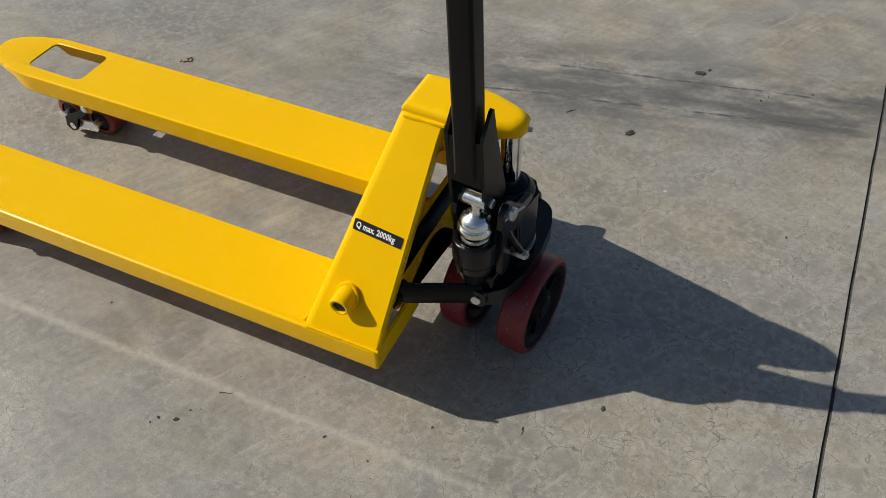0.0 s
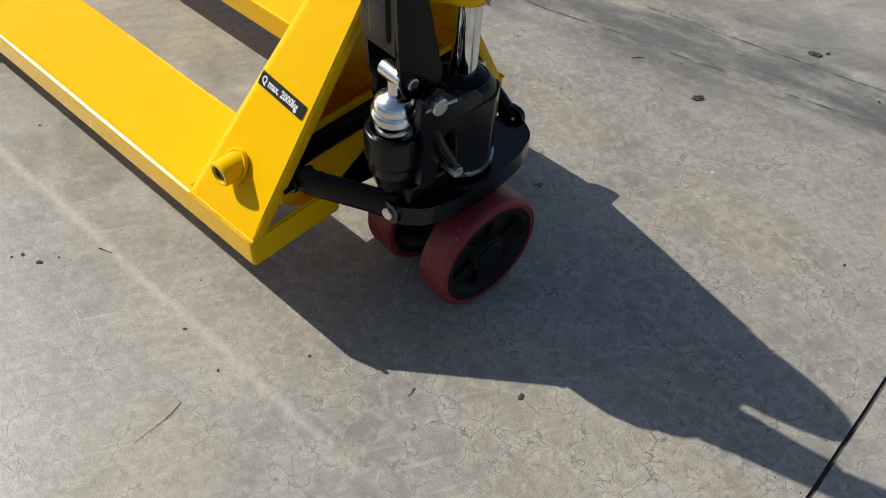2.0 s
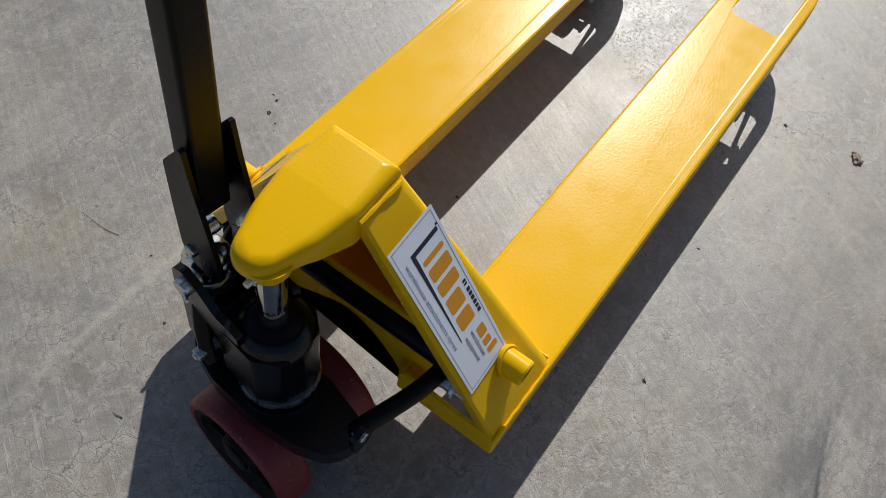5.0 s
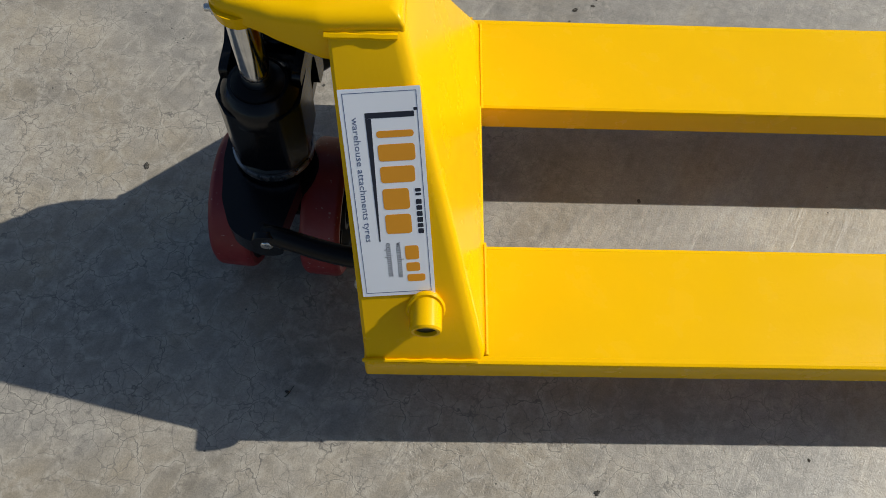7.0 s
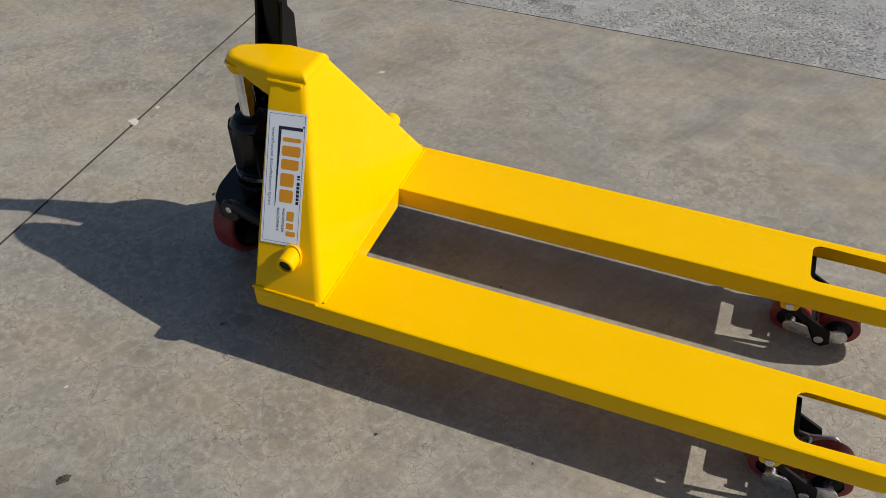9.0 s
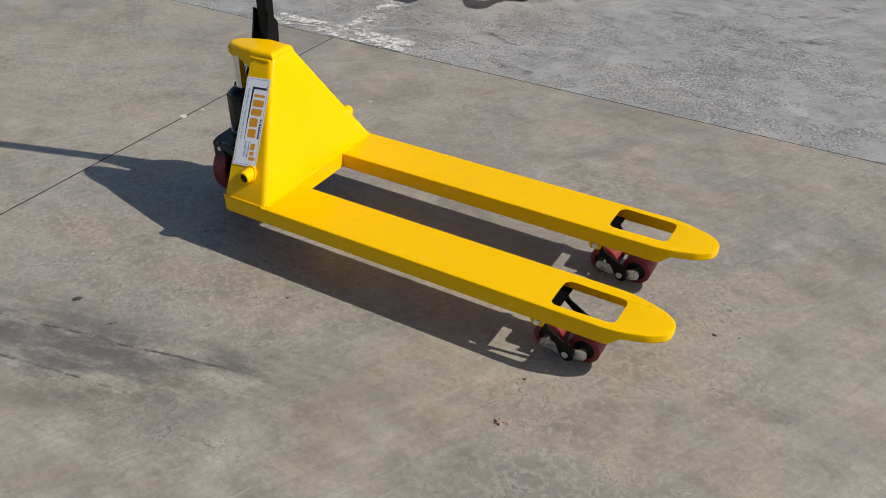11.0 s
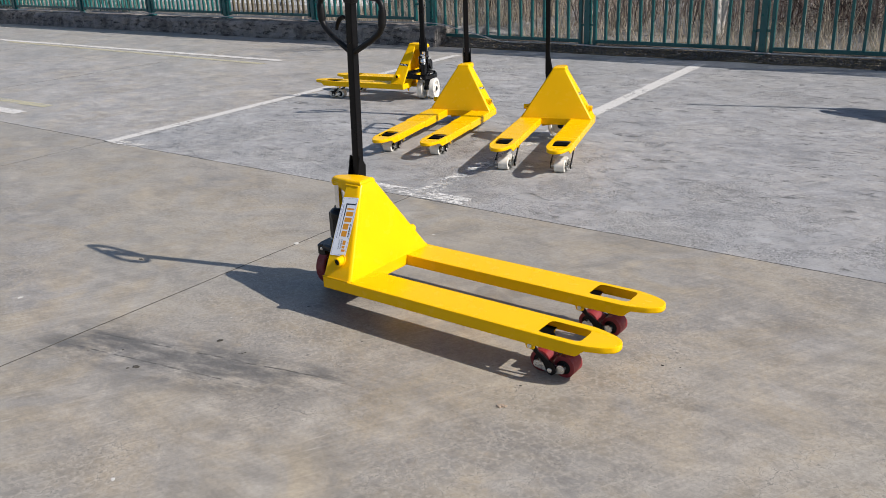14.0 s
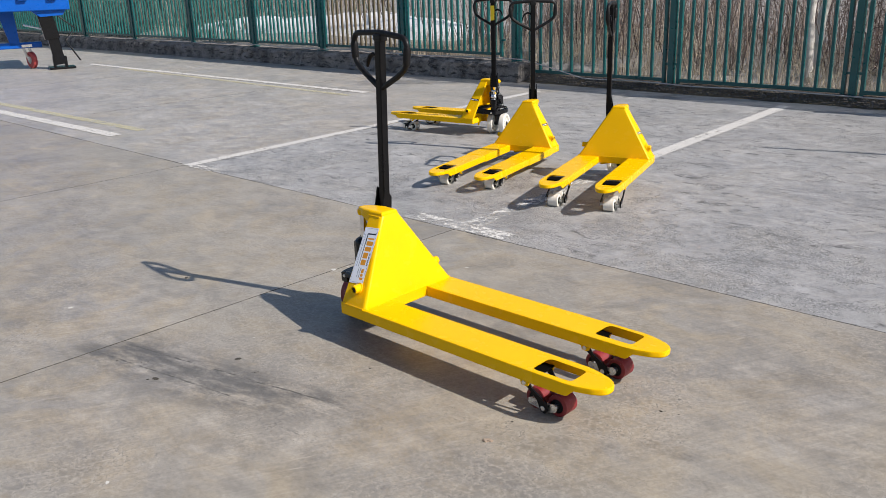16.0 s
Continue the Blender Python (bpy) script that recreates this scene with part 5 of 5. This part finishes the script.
# ---------------------------------------------------------------- blue machine by the fence
def blue_machine():
    """Stands on a jack leg at its origin; local x runs along the machine, y to its far side."""
    root = new("towed_machine")
    root.matrix_world = pose(-13.80, 4.42, 0, 0, 0, 72.5)

    bm = B()
    box(bm, (-2.2, 0.9, 1.28), (5.0, 1.8, 0.14))
    box(bm, (-2.2, -0.05, 1.20), (5.06, 0.08, 0.25))
    part("deck", bm, BLUE, root, bevel=0.015)
    for k in range(10):
        bm = B()
        box(bm, (0.05 - 0.50 * k, -0.12, 1.31), (0.15, 0.08, 0.09))
        box(bm, (0.05 - 0.50 * k, -0.06, 1.50), (0.07, 0.07, 0.40))
        part("deck_rib", bm, BLUE, root, bevel=0.008)
    bm = B()
    box(bm, (-2.3, 0.9, 1.95), (4.8, 1.7, 1.2))
    part("hopper", bm, BLUE, root, bevel=0.03)
    bm = B()
    prism(bm, [Vector(p) for p in ((-1.9, 1.08), (-1.15, 1.08), (-1.28, 0.94), (-1.55, 0.80), (-1.9, 0.80))], lambda u, v, w: Vector((u, 0.0 + w, v)), 0.4)
    part("deck_skirt", bm, BLUE, root, bevel=0.01)
    bm = B()
    prism(bm, [Vector(p) for p in ((-0.88, 1.09), (-0.60, 1.09), (-0.58, 0.44), (-0.74, 0.42))], lambda u, v, w: Vector((u, 0.55 + w, v)), 0.14)
    part("strut", bm, BLUE, root, bevel=0.01)
    bm = B()
    box(bm, (-2.3, 0.62, 0.44), (4.2, 0.14, 0.11))
    part("chassis_beam", bm, BLUE, root, bevel=0.01)
    bm = B()
    prism(bm, [Vector(p) for p in ((-0.36, 1.10), (0.28, 1.10), (0.20, 0.98), (-0.20, 0.96))], lambda u, v, w: Vector((u, -0.02 + w, v)), 0.34)
    part("leg_bracket", bm, BLUE, root, bevel=0.01)
    bm = B()
    box(bm, (-0.07, 0.12, 0.78), (0.26, 0.22, 0.46), Matrix.Rotation(radians(-9), 4, "Y"))
    box(bm, (0.00, 0.12, 0.36), (0.19, 0.17, 0.56), Matrix.Rotation(radians(-7), 4, "Y"))
    part("jack_leg", bm, BLACK_CAST, root, bevel=0.012)
    bm = B()
    box(bm, (0.05, 0.10, 0.02), (0.46, 0.40, 0.04))
    for s in (-1, 1):
        box(bm, (0.03 + s * 0.10, 0.10, 0.13), (0.05, 0.12, 0.20))
    part("jack_foot", bm, BLACK_CAST, root, bevel=0.008)
    bm = B()
    sweep(bm, [(0.05, 0.5, 1.05), (0.42, 0.5, 0.72), (0.22, 0.5, 0.50), (0.44, 0.5, 0.10)], 0.016, 8)
    part("hose", bm, LABEL_BLACK, root)
    bm = B()
    box(bm, (-0.47, 0.58, 0.43), (0.18, 0.14, 0.05))
    for s in (-1, 1):
        sweep(bm, [(-0.50 + s * 0.05, 0.58, 0.44), (-0.42 + s * 0.05, 0.58, 0.17)], 0.024, 6)
    cast = part("caster_fork", bm, ZINC, root)
    bm = B()
    lathe(bm, [(-0.040, 0.07), (-0.040, 0.145), (-0.028, 0.158), (0.028, 0.158), (0.040, 0.145), (0.040, 0.07)], (-0.42, 0.58, 0.160), (0.93, 0.36, 0), 28)
    part("caster_wheel", bm, CASTER_RED, cast, "red caster wheel")
    bm = B()
    lathe(bm, [(-0.045, 0.0), (-0.045, 0.071), (0.045, 0.071), (0.045, 0.0)], (-0.42, 0.58, 0.160), (0.93, 0.36, 0), 20)
    part("caster_hub", bm, ZINC, cast)
    bm = B()
    sweep(bm, [(-0.48, 0.35, 0.82), (-0.26, 0.30, 0.76), (-0.12, 0.16, 0.72)], 0.017, 8)
    part("hose", bm, STICKER, root, "white hose")
    bm = B()
    lathe(bm, [(-0.10, 0.2), (-0.10, 0.30), (-0.06, 0.34), (0.06, 0.34), (0.10, 0.30), (0.10, 0.2), (-0.10, 0.2)], (-2.0, 0.9, 0.34), (0, 1, 0), 32)
    wheel = part("road_wheel", bm, RIM_BLACK, root)
    bm = B()
    lathe(bm, [(-0.07, 0.0), (-0.07, 0.205), (0.07, 0.205), (0.07, 0.0)], (-2.0, 0.9, 0.34), (0, 1, 0), 24)
    part("rim", bm, BLUE, wheel)
    return tagged(root, "bright blue steel machine on a black jack leg", "machine")


blue_machine()

# ---------------------------------------------------------------- trucks
pallet_truck(Matrix.Identity(4), 0.0, -96, RED_PU, RIM_BLACK, -0.25, -1.8, "yellow hand pallet truck with red wheels, drawbar turned aside", sticker=True)


G = "pallet trucks standing in a row"
pallet_truck(pose(-1.614, 3.166, 0, 0, 0, -76.7), -0.041, 32, WHITE_NYLON, WHITE_NYLON, 0, 0, "yellow hand pallet truck with white nylon rollers, forks lowered", group=G, short=0.013, sleeve=True)
pallet_truck(pose(-0.635, 2.965, 0, 0, 0, -72.8), 0.02, 97, WHITE_NYLON, WHITE_NYLON, 0, 0, "yellow hand pallet truck with white rollers, forks raised", group=G, short=0.19)
pallet_truck(pose(-2.65, 3.86, 0, 0, 0, 188.5), 0.0, -80, WHITE_NYLON, WHITE_NYLON, 0, 0, "yellow hand pallet truck with large white wheels and tagged drawbar", tag=True, group=G, short=0.25)
pallet_truck(pose(1.45, 4.93, 0, 0, 0, -35), 0.0, -38, WHITE_NYLON, WHITE_NYLON, 0, 0, "yellow hand pallet truck with printed sticker and white wheels", sticker=True, group=G, short=0.2)


# ---------------------------------------------------------------- dirt and litter on the slabs
def crumb(name, x, y, size, mat, label, category, flat=0.25):
    """A small uneven lump lying on the slab."""
    bm = B()
    turn = random.uniform(0, 6.28)
    bmesh.ops.create_icosphere(bm, subdivisions=3, radius=1)
    for v in bm.verts:
        n = v.co.normalized()
        k = 1 + 0.55 * noise.noise((n.x * 2.3 + x * 50, n.y * 2.3 + y * 50, n.z)) + 0.35 * noise.noise((n.x * 6 + x * 90, n.y * 6, n.z * 6))
        v.co = Vector((n.x * k, n.y * k * 0.7, max(0.0, n.z) * k * flat))
    bmesh.ops.transform(bm, matrix=Matrix.Translation((x, y, 0.0004)) @ Matrix.Rotation(turn, 4, "Z") @ Matrix.Scale(size, 4), verts=bm.verts)
    return tagged(part(name, bm, mat, smooth=False), label, category, "litter on the concrete")


for x, y, s in ((-0.158, -0.674, 0.020), (-0.255, -0.989, 0.022), (-0.336, 0.102, 0.012), (0.354, 0.438, 0.011), (0.386, 0.448, 0.008), (0.342, 0.412, 0.005), (0.393, 0.462, 0.005), (0.428, 0.057, 0.008),
                (0.644, 0.270, 0.006), (0.328, -0.386, 0.009), (1.016, -0.346, 0.010), (1.366, 0.045, 0.013), (1.424, 0.064, 0.007), (-0.275, -1.012, 0.012), (0.092, 0.358, 0.006), (-0.073, 0.263, 0.006),
                (-0.422, -0.933, 0.009), (-0.437, -0.955, 0.006), (-0.537, -1.009, 0.007), (-0.561, -0.467, 0.007), (0.0, 0.369, 0.005), (0.621, -0.340, 0.005), (-0.090, -0.254, 0.006), (-1.222, -0.286, 0.018), (0.002, -0.703, 0.006)):
    crumb("dirt_crumb", x, y, s * (0.62 if s > 0.015 else 0.46), PEBBLE, "dark crumb of dirt on the concrete", "dirt", 0.22)
for x, y, s in ((1.030, -0.498, 0.014), (1.044, -0.490, 0.007)):
    crumb("dry_leaf", x, y, s, LEAF_DRY, "pale scrap of dry leaf on the concrete", "leaf", 0.5)
for x, y, s in ((-0.707, 0.284, 0.016), (-0.687, 0.367, 0.007), (-0.173, 0.751, 0.008), (-0.289, -0.506, 0.004), (-1.285, -0.874, 0.012), (0.293, -1.452, 0.008)):
    crumb("lime_spatter", x, y, s, LIME, "white spatter on the concrete", "spatter", 0.08)


def straw(x0, y0, x1, y1, r):
    """A thin dry stalk lying on the slab, a little bent."""
    bm = B()
    a, d = Vector((x0, y0, r + 0.0006)), Vector((x1 - x0, y1 - y0, 0))
    side = Vector((-d.y, d.x, 0))
    sweep(bm, [a + d * k / 8 + side * 0.03 * math.sin(k * 0.7 + x0 * 40) for k in range(9)], [r * (1 - 0.07 * k) for k in range(9)], 6)
    return tagged(part("dry_stalk", bm, PEBBLE), "thin dry stalk lying on the concrete", "twig", "litter on the concrete")


for x0, y0, x1, y1, r in ((-0.006, 0.436, -0.016, 0.515, 0.0005), (-0.219, 0.196, -0.221, 0.213, 0.0008), (0.315, 0.359, 0.293, 0.350, 0.0008), (-0.092, -0.262, -0.080, -0.246, 0.0009), (0.010, -0.690, -0.008, -0.712, 0.0009)):
    straw(x0, y0, x1, y1, r)
